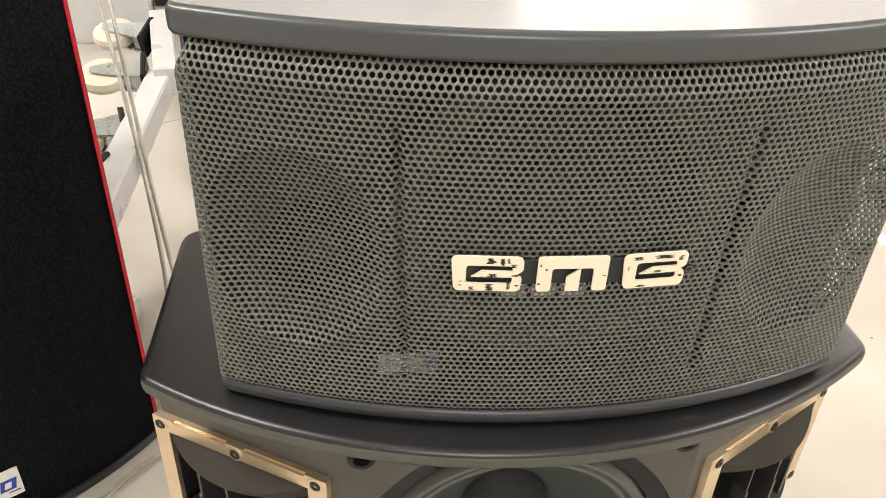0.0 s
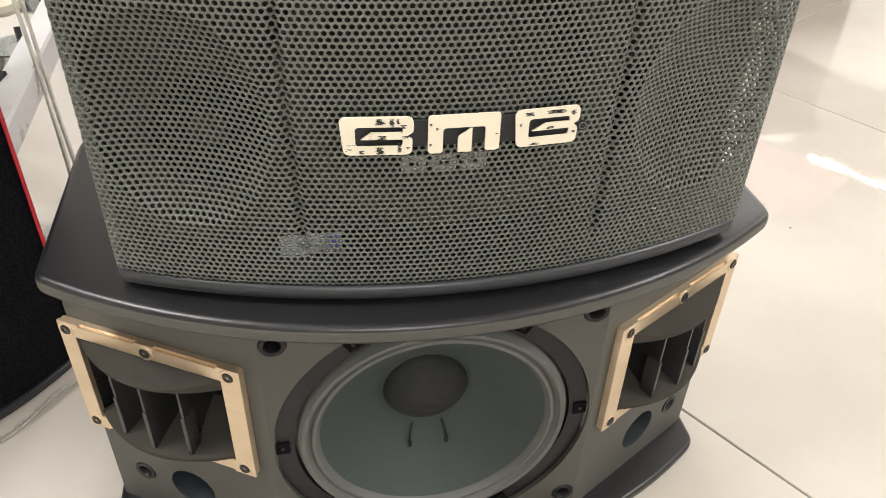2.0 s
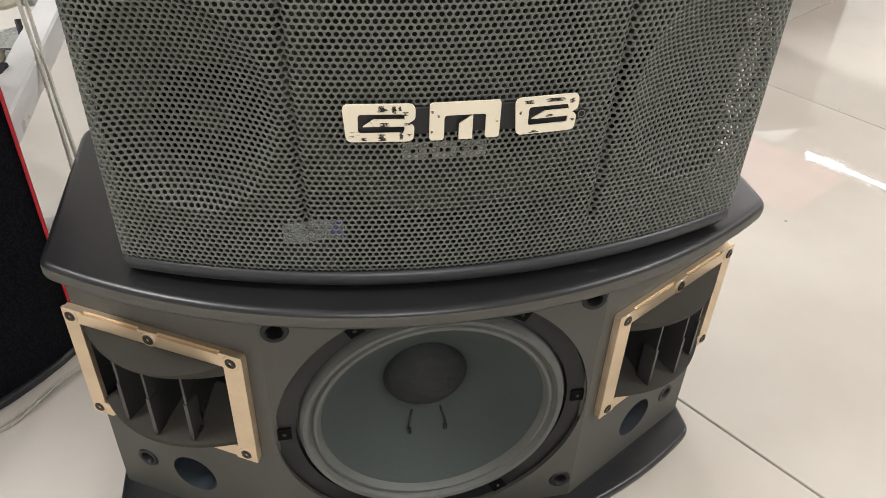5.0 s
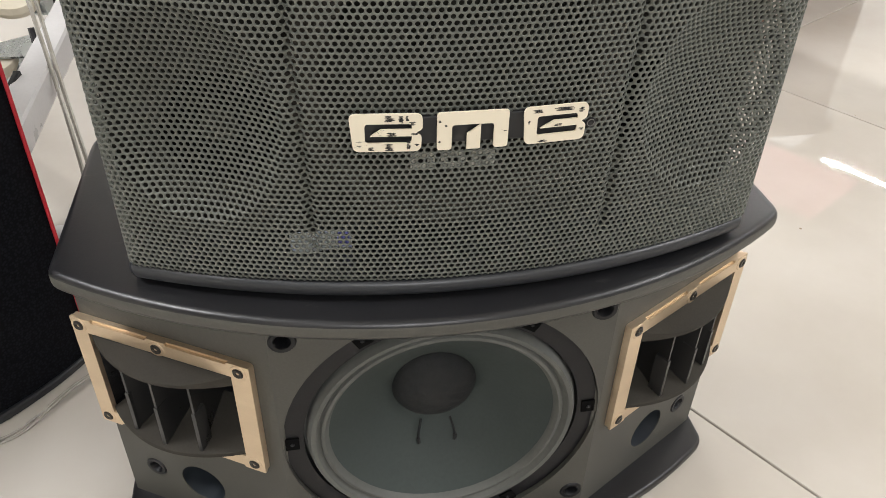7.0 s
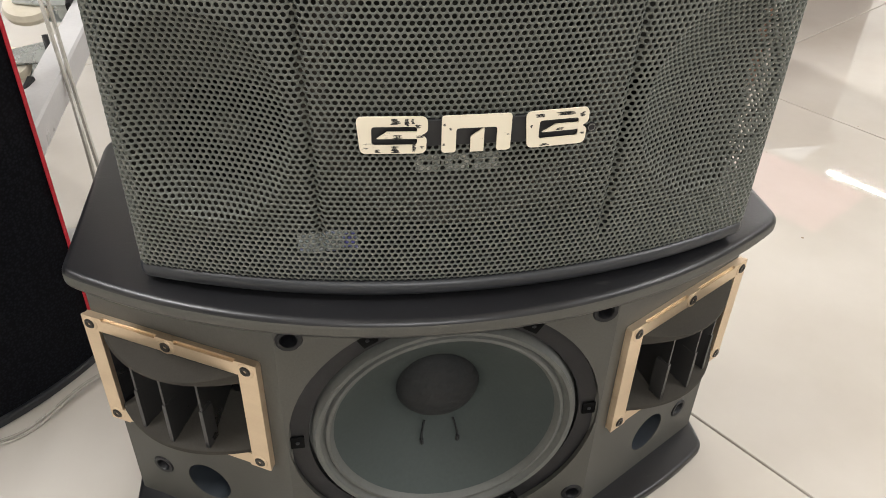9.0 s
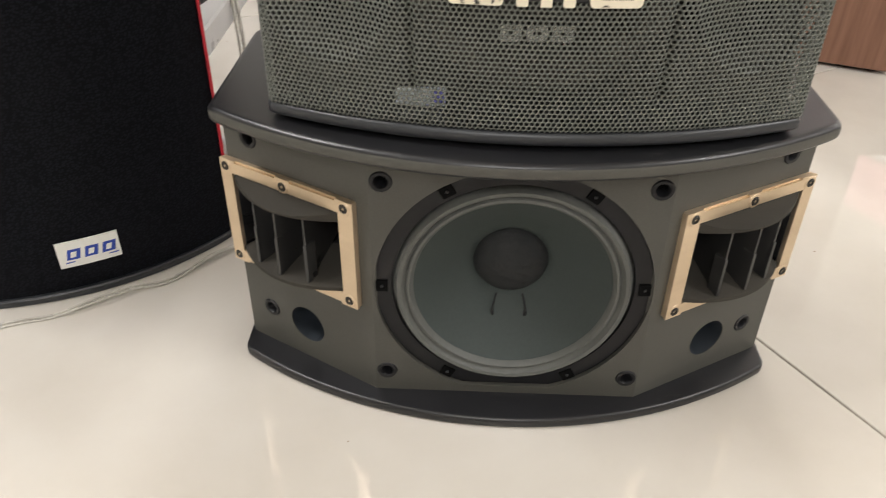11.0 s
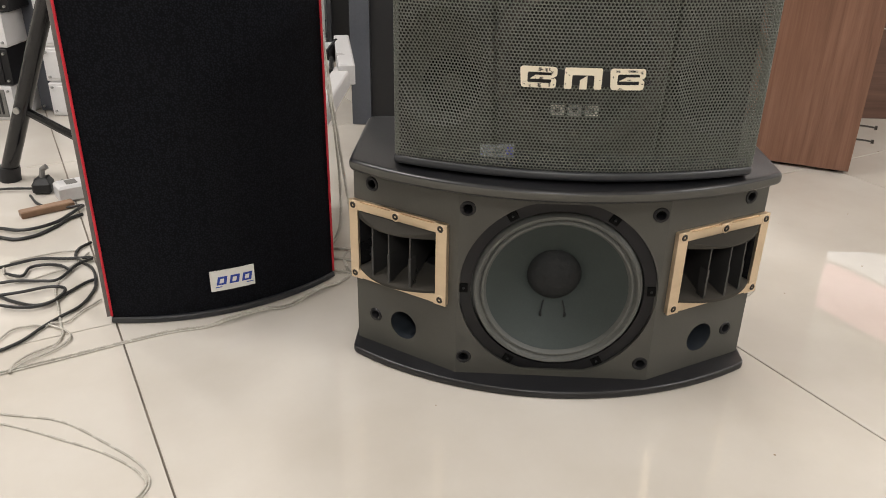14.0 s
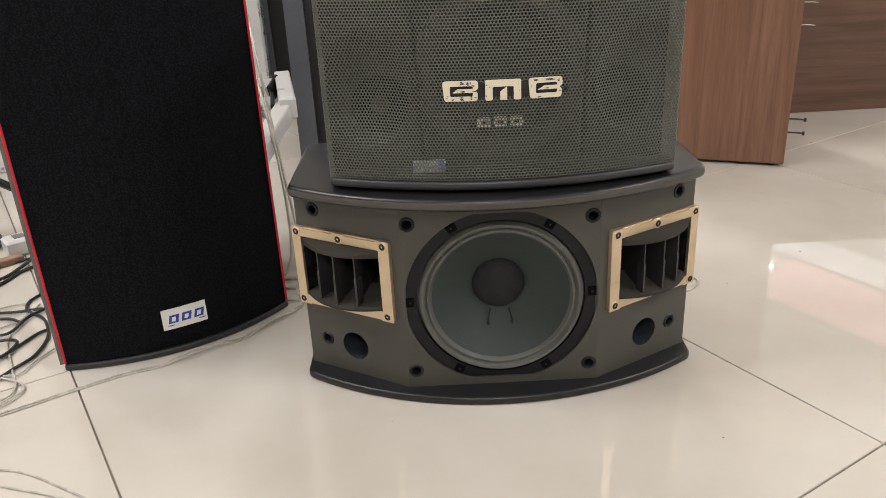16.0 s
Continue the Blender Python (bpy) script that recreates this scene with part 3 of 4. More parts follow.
    for x in (-0.0155, 0.0165):
        ln = smooth_line([(x * 0.8, 0.0445, CZ - 0.0365), (x * 0.9, 0.0415, CZ - 0.0415), (x, 0.0380, CZ - 0.0480), (x * 1.02, 0.0362, CZ - 0.053), (x * 1.0, 0.0358, CZ - 0.057)], 6)
        part("lead_knot", tube(ln[-9:], 0.0017, 6), M_BLACK, w)
        part("lead_wire", tube(ln, 0.0010, 6), M_CAP, w)
    for a in (2, 58, 121, 180, 241, 300):
        x, z = 0.1215 * math.cos(radians(a)), 0.1215 * math.sin(radians(a))
        mm = c @ Matrix.Translation((x, 0, max(-0.113, min(0.115, z)))) @ Matrix.Rotation(-radians(a), 4, "Y")
        # no hole is cut here: the black block gives the notch its shade
        clip = part("clip", box(-0.0055, 0.0055, 0.0024, 0.0052, -0.0065, 0.0065, 0.0004, m=mm), M_VOID, w, "black block standing for a shaded notch in the frame")
        part("screw", lathe([(0.0, 0.0010), (0.0010, 0.0012), (0.0016, 0.0020), (0.0017, 0.0030)], 12, m=mm), M_BLACK, clip, "", True)
    return t


lower_speaker()


# the upper loudspeaker behind its perforated grille
UZ0, UZ1 = 0.2995, 0.5652
HALF, CORNER, FRONT = 0.2185, 0.022, -0.0205
SHIFT = 0.006                   # its middle stands off the lower one
SAG = CORNER - FRONT
BIG = (HALF * HALF + SAG * SAG) / (2 * SAG)


def bow_y(x):
    return FRONT + BIG - math.sqrt(BIG * BIG - x * x)


def grille_path():
    """The grille's line in plan, with points and their way in, at even steps."""
    a = math.degrees(math.asin(HALF / BIG))
    line = [(-HALF, 0.056)] + arc(0, FRONT + BIG, BIG, 270 - a, 270 + a, 80) + [(HALF, 0.056)]
    corners = [line[0]] + rounded(line, 0.014, 10)[1:-1] + [line[-1]]
    p = np.array([c for c in corners], float)
    keep = np.r_[True, np.linalg.norm(np.diff(p, axis=0), axis=1) > 1e-6]
    p = p[keep]
    s = np.r_[0, np.cumsum(np.linalg.norm(np.diff(p, axis=0), axis=1))]
    fine = np.linspace(0, s[-1], 2001)
    q = np.stack([np.interp(fine, s, p[:, 0]), np.interp(fine, s, p[:, 1])], 1)
    d = np.gradient(q, axis=0)
    k = np.ones(41) / 41
    n = np.stack([np.convolve(np.pad(-d[:, 1], 20, mode="edge"), k, "valid"), np.convolve(np.pad(d[:, 0], 20, mode="edge"), k, "valid")], 1)
    n /= np.linalg.norm(n, axis=1, keepdims=True)
    return fine, q, n


PS, PQ, PN = grille_path()
GZ0, GZ1 = 0.3125, 0.5512


def grille_point(s, z, deep=0.0):
    """Places on the grille: the bowed sheet, dished before the two tweeters, creased twice and rolled back at the top."""
    x, y = np.interp(s, PS, PQ[:, 0]), np.interp(s, PS, PQ[:, 1])
    nx, ny = np.interp(s, PS, PN[:, 0]), np.interp(s, PS, PN[:, 1])
    o = np.full_like(x, deep)
    mid = PS[-1] / 2
    for side in (-1, 1):
        rr = ((s - mid - side * 0.164) / 0.055) ** 2 + ((z - 0.428) / 0.068) ** 2
        o = o + 0.0145 * np.clip(1 - rr, 0, 1) ** 0.85
        line = 0.098 + 0.004 * (z - 0.43) / 0.1
        o = o + 0.0032 * np.exp(-(((s - mid + 0.002) * side - line) / 0.0027) ** 2) * np.clip((z - 0.335) / 0.01, 0, 1) * np.clip((0.52 - z) / 0.01, 0, 1)
    o = o + 0.0125 * np.clip((z - (GZ1 - 0.020)) / 0.020, 0, 1) ** 1.4
    o = o + 0.003 * np.clip((GZ0 + 0.006 - z) / 0.006, 0, 1)
    return np.stack([x + nx * o, y + ny * o, z + 0 * x], -1)


def perforated_grille(parent):
    """One sheet of round holes in staggered rows; each hole has its wall."""
    pitch, hole, n = 0.00418, 0.00155, 12
    row = pitch * math.sqrt(3) / 2
    rows, cols = int((GZ1 - GZ0) / row), int((PS[-1] - 0.002) / pitch)
    s0 = (PS[-1] - (cols - 0.5) * pitch) / 2
    ang = np.radians(np.arange(n) * 30.0)
    big = np.where(np.arange(n) % 2 == 1, pitch / math.sqrt(3), pitch / 2)      # corners and mid-edges of the cell
    cell_s, cell_z = big * np.cos(ang), big * np.sin(ang)
    hole_s, hole_z = hole * np.cos(ang), hole * np.sin(ang)
    cs, cz = [], []
    for r in range(rows):
        for c in range(cols):
            cs.append(s0 + (c + 0.5 * (r % 2)) * pitch)
            cz.append(GZ0 + 0.003 + r * row)
    cs, cz = np.array(cs)[:, None], np.array(cz)[:, None]
    outer = grille_point(np.clip(cs + cell_s, 0, PS[-1]), cz + cell_z)
    inner = grille_point(np.clip(cs + hole_s, 0, PS[-1]), cz + hole_z)
    back = grille_point(np.clip(cs + hole_s, 0, PS[-1]), cz + hole_z, 0.0012)
    count = len(cs)
    verts = np.concatenate([outer, inner, back], 1).reshape(-1, 3)
    i = np.arange(n)
    j = (i + 1) % n
    quads = np.concatenate([np.stack([i, j, n + j, n + i], 1), np.stack([n + i, n + j, 2 * n + j, 2 * n + i], 1)])
    faces = (np.arange(count)[:, None, None] * 3 * n + quads[None]).reshape(-1, 4)
    me = bpy.data.meshes.new("grille")
    me.vertices.add(len(verts))
    me.vertices.foreach_set("co", verts.ravel())
    me.loops.add(faces.size)
    me.loops.foreach_set("vertex_index", faces.ravel().astype(np.int32))
    me.polygons.add(len(faces))
    me.polygons.foreach_set("loop_start", np.arange(0, faces.size, 4, dtype=np.int32))
    me.update(calc_edges=True)
    me.materials.append(M_MESH)
    ob = new("grille", me)
    ob.parent = parent
    ob["label"] = "dark grey perforated steel grille with two dished areas"
    return ob


def bent_shape(name, outline, holes, y_off, thick, material, parent, label=""):
    """A flat shape in x-z, thick, bent along the grille's bow."""
    bm = holed_panel(outline, holes, thick, Matrix())
    for v in bm.verts:
        v.co.y += bow_y(v.co.x) + y_off
    return part(name, bm, material, parent, label)


def emblem(parent):
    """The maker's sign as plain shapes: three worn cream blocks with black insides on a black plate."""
    x0, w, z0, z1 = -0.0655 - SHIFT, 0.1395, 0.4157, 0.4395
    X = lambda f: x0 + f * w
    plate = bent_shape("emblem_plate", [(X(0.01), z0 + 0.002), (X(0.99), z0 + 0.002), (X(0.99), z1 - 0.003), (X(0.01), z1 - 0.003)], [], -0.0035, 0.003, M_BLACK, parent, "black emblem plate")
    rim = 0.0068

    def block(f0, f1, skew):
        a, b = X(f0), X(f1)
        zm = z0 + 0.012
        out = rounded([(a + 0.002, z0), (b - 0.001, z0), (b - 0.0005, zm - 0.002), (b - 0.0042, zm), (b, zm + 0.002), (b, z1), (a, z1)], 0.004, 4)
        hole = rounded([(a + rim * 1.3, z0 + 0.0055), (b - rim * 0.9, z0 + 0.0055), (b - rim * 0.9, z1 - 0.0062), (a + rim * 1.3, z1 - 0.0062)], 0.002, 3)
        bent_shape("emblem_shape", out, [hole], -0.0048, 0.0012, M_CREAM, plate, "worn cream block with a black inside")
        m = (a + b) / 2
        bar = [(m - 0.009, z0 + 0.0098), (b - rim * 0.85, z0 + 0.0098), (b - rim * 0.85, z0 + 0.0142), (m - 0.003 + skew, z0 + 0.0142)]
        bent_shape("emblem_bar", bar, [], -0.0048, 0.0012, M_CREAM, plate)

    block(0.0, 0.298, 0.0)
    a, b = X(0.357), X(0.655)
    out = rounded([(a, z0), (a + 0.0085, z0), (a + 0.0085, z1 - 0.008), (b - 0.0085, z1 - 0.008), (b - 0.0085, z0), (b, z0), (b, z1), (a, z1)], 0.002, 3)
    bent_shape("emblem_shape", out, [], -0.0048, 0.0012, M_CREAM, plate, "worn cream arch")
    m = (a + b) / 2
    bent_shape("emblem_bar", [(m - 0.0035, z0), (m + 0.0045, z0), (m + 0.0045, z0 + 0.0155), (m - 0.0035, z0 + 0.010)], [], -0.0048, 0.0012, M_CREAM, plate)
    block(0.715, 1.0, 0.002)
    # places where the cream is rubbed off
    rng = random.Random(5)
    for f0, f1, g0, g1 in ((0.13, 0.19, 0.80, 0.97), (0.20, 0.225, 0.76, 0.95), (0.235, 0.275, 0.70, 0.80), (0.225, 0.245, 0.82, 0.96), (0.07, 0.10, 0.03, 0.14), (0.14, 0.185, 0.02, 0.20), (0.23, 0.25, 0.06, 0.30), (0.262, 0.285, 0.14, 0.19), (0.15, 0.20, 0.39, 0.52), (0.235, 0.29, 0.44, 0.49), (0.36, 0.378, 0.74, 0.80), (0.385, 0.40, 0.62, 0.69), (0.36, 0.374, 0.20, 0.26), (0.63, 0.65, 0.42, 0.46), (0.74, 0.80, 0.83, 0.94), (0.845, 0.95, 0.84, 0.93), (0.955, 0.985, 0.76, 0.90), (0.845, 0.895, 0.44, 0.51), (0.735, 0.75, 0.55, 0.66), (0.78, 0.83, 0.03, 0.10), (0.965, 0.99, 0.26, 0.33)):
        for row in range(max(1, round((g1 - g0) / 0.032))):
            a = f0 + (f1 - f0) * rng.uniform(0.0, 0.35)
            b = f1 - (f1 - f0) * rng.uniform(0.0, 0.35)
            mid = z0 + (z1 - z0) * min(g1, g0 + 0.032 * (row + 0.5))
            low, high = [], []
            for k in range(9):
                x, end = X(a + (b - a) * k / 8), min(1.0, 0.25 + 0.4 * min(k, 8 - k))
                high.append((x, mid + 0.00042 * end * rng.uniform(0.3, 1.0)))
                low.append((x, mid - 0.00042 * end * rng.uniform(0.3, 1.0)))
            bent_shape("worn_spot", low + high[::-1], [], -0.00495, 0.0004, M_BLACK, plate, "cream rubbed off to black")
    dot = bent_shape("emblem_dot", circle(X(1.03), z0 + 0.008, 0.0032, 16), [], -0.0012, 0.001, M_BLACK, plate, "small black disc")
    bent_shape("dot_ring", circle(X(1.03), z0 + 0.008, 0.0024, 16), [circle(X(1.03), z0 + 0.008, 0.0020, 16)], -0.0015, 0.0008, M_GREYSIDE, plate)


def upper_speaker():
    t = thing("loudspeaker", pose(SHIFT, 0, UZ0, 0, 0, -0.5), "dark grey grilled karaoke loudspeaker on top of the other", "loudspeaker")
    up = Matrix.Translation((0, 0, -UZ0))

    def keep(ob):
        ob.matrix_local = up
        return ob

    keep(part("bottom_plate", loft(plate_outline(0.2205, 0.023, -0.0225, 0.225, 0.016), soft(0.3038, 0.3155, 0.0045)), M_FOOT, t, "dark grey rounded bottom board", True))
    for x in (-0.16, 0.16):
        for y in (0.03, 0.19):
            keep(part("rubber_foot", lathe([(0.0, 0.0), (0.012, 0.0), (0.0135, 0.0045), (0.0, 0.0045)], 16, m=Matrix.Translation((x, y, UZ0)) @ Matrix.Rotation(radians(90), 4, "X")), M_BLACK, t, "small black rubber foot", True))
    # top sheet paler than the rim: the room's reflection is put into its grey
    keep(part("lid_top", loft(inset(plate_outline(0.2210, 0.029, -0.0160, 0.228, 0.017), 0.0042), [(0, UZ1 - 0.002), (0, UZ1 + 0.0004)]), M_LIDTOP, t, "top of the lid, paler grey for the bright room reflected in it"))
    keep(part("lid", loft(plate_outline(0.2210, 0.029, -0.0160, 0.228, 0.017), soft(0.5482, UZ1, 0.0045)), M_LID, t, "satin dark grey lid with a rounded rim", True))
    shell = [(-0.2135, 0.034), (-0.196, 0.05), (0.207, 0.05), (0.2105, 0.068), (0.2115, 0.11), (0.2115, 0.22), (-0.2135, 0.22)]
    keep(part("cabinet_body", loft(shell, [(0, 0.3125), (0, 0.5482)]), M_INNER, t))
    c = Matrix.Translation((0.0, 0.030, 0.437))
    keep(part("woofer_ring", lathe([(0.106, 0.019), (0.105, -0.010), (0.100, -0.0125), (0.096, -0.0105), (0.0925, -0.0135), (0.087, -0.014), (0.083, -0.010), (0.081, -0.002)], 64, m=c), M_RING, t, "dull brown-grey woofer surround behind the grille", True))
    keep(part("cone", lathe([(0.0815, -0.003), (0.074, 0.010), (0.06, 0.016), (0.034, 0.019), (0.030, 0.014), (0.016, 0.008), (0.0, 0.006)], 56, m=c), M_INNER, t, "", True))
    for side in (-1, 1):
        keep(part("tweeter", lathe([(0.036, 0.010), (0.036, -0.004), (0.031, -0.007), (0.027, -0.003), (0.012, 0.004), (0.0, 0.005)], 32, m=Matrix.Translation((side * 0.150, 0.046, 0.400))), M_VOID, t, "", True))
    keep(perforated_grille(t))
    holder = keep(part("emblem_backing", box(-0.034, 0.036, -0.0222, -0.0206, 0.419, 0.436, 0.0005), M_BLACK, t))
    emblem(holder)
    # behind the holes: the sticker, and the emblem's reflection laid in as pale shapes
    keep(part("silver_sticker", box(-0.1125, -0.0715, 0.0195, 0.0205, 0.3135, 0.330, 0.0003, m=Matrix.Translation((0, 0, 0.0035))), M_FILM, t, "silver hologram sticker behind the grille"))
    keep(part("film_patch", box(-0.0810, -0.0730, 0.0188, 0.0194, 0.320, 0.3315, 0.0002), M_VIOLET, t, "blue-violet patch of the sticker"))
    for i, x in enumerate((-0.0295, -0.009, 0.0115)):
        keep(part("inner_print", holed_panel(rounded([(x, 0.3685), (x + 0.0165, 0.3685), (x + 0.0165, 0.381), (x, 0.381)], 0.002, 2), [[(x + 0.005, 0.3725), (x + 0.0115, 0.3725), (x + 0.0115, 0.377), (x + 0.005, 0.377)]], 0.001, Matrix.Translation((0, 0.033, 0))), M_CREAM2, t, "pale shapes for the emblem reflection seen through the grille"))
    return t


upper_speaker()


# the tall black loudspeaker with red piping
def tower_speaker():
    mid, turn = (-0.5015, 0.196), 29.8
    t = thing("tower_loudspeaker", pose(*mid, 0, 0, 0, turn), "tall black cloth-fronted loudspeaker with red piping on its edges", "loudspeaker")
    h, sag, top = 0.179, 0.0475, 0.66
    big = (h * h + sag * sag) / (2 * sag)
    a = math.degrees(math.asin(h / big))
    bow = arc(0, -sag + big, big, 270 - a, 270 + a, 30)
    part("base_board", loft(bow + [(h + 0.006, 0.30), (-h + 0.044, 0.30)], [(0.002, 0.0), (0, 0.002), (0, 0.008), (0.002, 0.010)]), M_FOOT, t, "thin dark grey base board")
    part("top_board", loft(bow + [(h + 0.006, 0.30), (-h + 0.044, 0.30)], [(0.002, top), (0, top + 0.002), (0, top + 0.016), (0.002, top + 0.018)]), M_PLATE, t)
    csag = 0.043
    cbig = (h * h + csag * csag) / (2 * csag)
    ca = math.degrees(math.asin(h / cbig))
    cbow = arc(0, -csag + cbig, cbig, 270 - ca, 270 + ca, 30)
    part("cloth_front", loft([(x * 0.985, y + 0.002) for x, y in cbow], [(0, 0.0095), (0, top + 0.001)]), M_CLOTH, t, "black fine-mesh cloth front", False)
    part("cabinet_body", loft([(-h - 0.0055, 0.006), (h + 0.001, 0.004), (h + 0.004, 0.298), (-h + 0.045, 0.298)], [(0, 0.0098), (0, top + 0.0005)]), M_GREYSIDE, t, "grey vinyl-covered cabinet sides")
    for s in (-1, 1):
        part("piping", tube([Vector((s * (h - 0.0015), 0.0005, 0.013)), Vector((s * (h - 0.0015), 0.0005, 0.34)), Vector((s * (h - 0.0015), 0.0005, top))], 0.0019, 8), M_RED, t, "bright red edge piping", True)
    # badge, laid on the bow
    ry = lambda x: -csag + cbig - math.sqrt(cbig * cbig - x * x) + 0.002

    def laid(name, pts, off, mat, par, label=""):
        bm = holed_panel(pts, [], 0.0022, Matrix())
        for v in bm.verts:
            v.co.y += ry(v.co.x) - off
        return part(name, bm, mat, par, label)

    bx0, bx1, bz0, bz1 = -0.034, 0.034, 0.0415, 0.0755
    badge = laid("badge", [(bx0 + (bx1 - bx0) * i / 8, bz0) for i in range(9)] + [(bx1 - (bx1 - bx0) * i / 8, bz1) for i in range(9)], 0.003, M_BADGE, t, "ivory badge with blue marks")
    for i, x in enumerate((-0.0255, -0.006, 0.0135)):
        k = 0.003
        laid("badge_mark", [(x, bz0 + 0.010), (x + 0.0145, bz0 + 0.010), (x + 0.0145 + k, bz0 + 0.0235), (x + k, bz0 + 0.0235)], 0.0036, M_BLUE, badge, "blue slanted block")
        laid("badge_gap", [(x + 0.0045, bz0 + 0.0132), (x + 0.0105, bz0 + 0.0132), (x + 0.0105 + 0.0018, bz0 + 0.0203), (x + 0.0045 + 0.0018, bz0 + 0.0203)], 0.0041, M_BADGE, badge)
    laid("badge_line", [(-0.027, bz0 + 0.0058), (0.031, bz0 + 0.0058), (0.031, bz0 + 0.0072), (-0.027, bz0 + 0.0072)], 0.0036, M_BLUE, badge)
    return t


tower_speaker()


# walnut cabinet with two bolts, and the counter behind it
def walnut_cabinet():
    t = thing("wooden_cabinet", pose(0.752, 0.880, 0, 0, 0, -21.5), "walnut-veneered speaker cabinet with two bolts in its side", "cabinet")
    part("cabinet_body", box(-0.36, 0.0, 0.0, 0.30, 0.008, 0.62, 0.0015), M_WALNUT, t)
    for x in (-0.33, -0.03):
        for y in (0.03, 0.27):
            part("foot", lathe([(0.0, 0.0), (0.014, 0.0), (0.016, 0.009), (0.0, 0.009)], 16, m=Matrix.Translation((x, y, 0)) @ Matrix.Rotation(radians(90), 4, "X")), M_BLACK, t, "small black foot", True)
    for z in (0.112, 0.079):
        b = part("bolt", tube([Vector((-0.002, 0.03, z)), Vector((0.02, 0.03, z)), Vector((0.036, 0.03, z - 0.001))], 0.0022, 8), M_SCREW, t, "dark protruding bolt", True)
        part("bolt_head", tube([Vector((0.033, 0.03, z - 0.001)), Vector((0.039, 0.03, z - 0.001))], 0.0048, 10), M_SCREW, b)
    for z in (0.33, 0.38):
        b = part("upper_bolt", tube([Vector((-0.002, 0.03, z)), Vector((0.018, 0.03, z)), Vector((0.030, 0.03, z - 0.001))], 0.0013, 8), M_STEEL, t, "bright protruding bolt", True)
    return t


walnut_cabinet()


def counter():
    t = thing("counter", pose(0.2, 1.352, 0, 0, 0, 0.8), "low dark walnut laminate counter standing on the tiles", "counter")
    part("front_board", box(0.0, 1.131, 0.0, 0.03, 0.0, 0.385, 0.002), M_COUNTER, t)
    part("side_board", box(0.0, 0.03, 0.03, 0.6, 0.0, 0.385, 0.002), M_COUNTER, t)
    part("side_board", box(1.101, 1.131, 0.03, 0.6, 0.0, 0.385, 0.002), M_COUNTER, t)
    part("counter_top", box(-0.02, 1.151, -0.02, 0.62, 0.385, 0.415, 0.003), M_COUNTER, t)


counter()


# slate-grey cabinets behind
def slate_cabinet(m, w, d, h, label):
    t = thing("equipment_cabinet", m, label, "cabinet")
    part("cabinet_body", box(0, w, 0.012, d, 0, h, 0.003), M_SLATE, t)
    part("front_board", box(0.051, w - 0.051, 0.0, 0.012, 0.02, h - 0.02, 0.003), M_BLACK, t, "black recessed front")
    for x in (0.0, w - 0.05):
        part("edge_strip", box(x, x + 0.05, -0.012, 0.012, 0, h, 0.003), M_SLATE, t, "slate-grey upright")
    return t


slate_cabinet(pose(-0.448, 1.17, 0, 0, 0, 0), 0.50, 0.32, 0.95, "slate-grey cabinet with a black front behind the loudspeakers")
slate_cabinet(pose(-0.69, 1.95, 0, 0, 0, 0), 0.5, 0.35, 0.95, "dark grey cabinet standing far behind")


# white trolley turned on its side, castors outward
def trolley():
    t = thing("trolley", pose(-0.39, 0.40, 0), "white steel trolley turned on its side with castors", "trolley")
    base = Vector((-0.39, 0.40, 0))

    def beam(name, a, b, w, h, label=""):
        a, b = Vector(a) - base, Vector(b) - base
        way = (b - a).normalized()
        side = way.cross(Vector((0, 0, 1))).normalized()
        up = side.cross(way)
        m = Matrix(((side.x, way.x, up.x, a.x), (side.y, way.y, up.y, a.y), (side.z, way.z, up.z, a.z), (0, 0, 0, 1)))
        return part(name, box(-w / 2, w / 2, 0, (b - a).length, -h / 2, h / 2, 0.003, m=m), M_WHITE, t, label), m

    beam("near_beam", (-0.412, 0.39, 0.205), (-0.414, 0.835, 0.212), 0.037, 0.040, "white steel beam")
    beam("far_beam", (-0.399, 0.80, 0.222), (-0.450, 1.04, 0.238), 0.036, 0.046, "white steel beam")
    beam("upright", (-0.424, 0.405, 0.0), (-0.4241, 0.4051, 0.19), 0.03, 0.03)
    beam("floor_rail", (-0.424, 0.39, 0.012), (-0.430, 0.52, 0.012), 0.03, 0.024)
    for x, y, z, spin in ((-0.425, 0.52, 0.205, -10), (-0.428, 0.655, 0.207, 18), (-0.434, 0.83, 0.222, 8), (-0.456, 0.975, 0.232, -14)):
        cm = Matrix.Translation(Vector((x, y, z)) - base) @ pose(0, 0, 0, 18, 0, spin)
        c = part("castor_plate", box(-0.008, 0.0, -0.028, 0.028, -0.022, 0.022, 0.002, m=cm), M_BLACKG, t, "castor plate")
        fork = rounded([(-0.006, -0.024), (-0.055, -0.014), (-0.082, -0.006), (-0.082, 0.006), (-0.05, 0.012), (-0.006, 0.020)], 0.006, 4)
        for zz in (0.013, -0.016):
            part("fork", loft(fork[::-1], [(0, zz), (0, zz + 0.003)], m=cm), M_ZINC, c, "zinc castor fork")
        part("fork_web", box(-0.022, -0.007, -0.02, 0.018, -0.0125, 0.0125, 0.002, m=cm), M_ZINC, c)
        part("wheel", lathe([(0.0, -0.0105), (0.028, -0.0105), (0.033, -0.0085), (0.036, 0.0), (0.033, 0.0085), (0.028, 0.0105), (0.0, 0.0105)], 28, m=cm @ Matrix.Translation((-0.064, 0, 0)) @ Matrix.Rotation(radians(90), 4, "X")), M_WHEEL, c, "cream nylon wheel", True)


trolley()


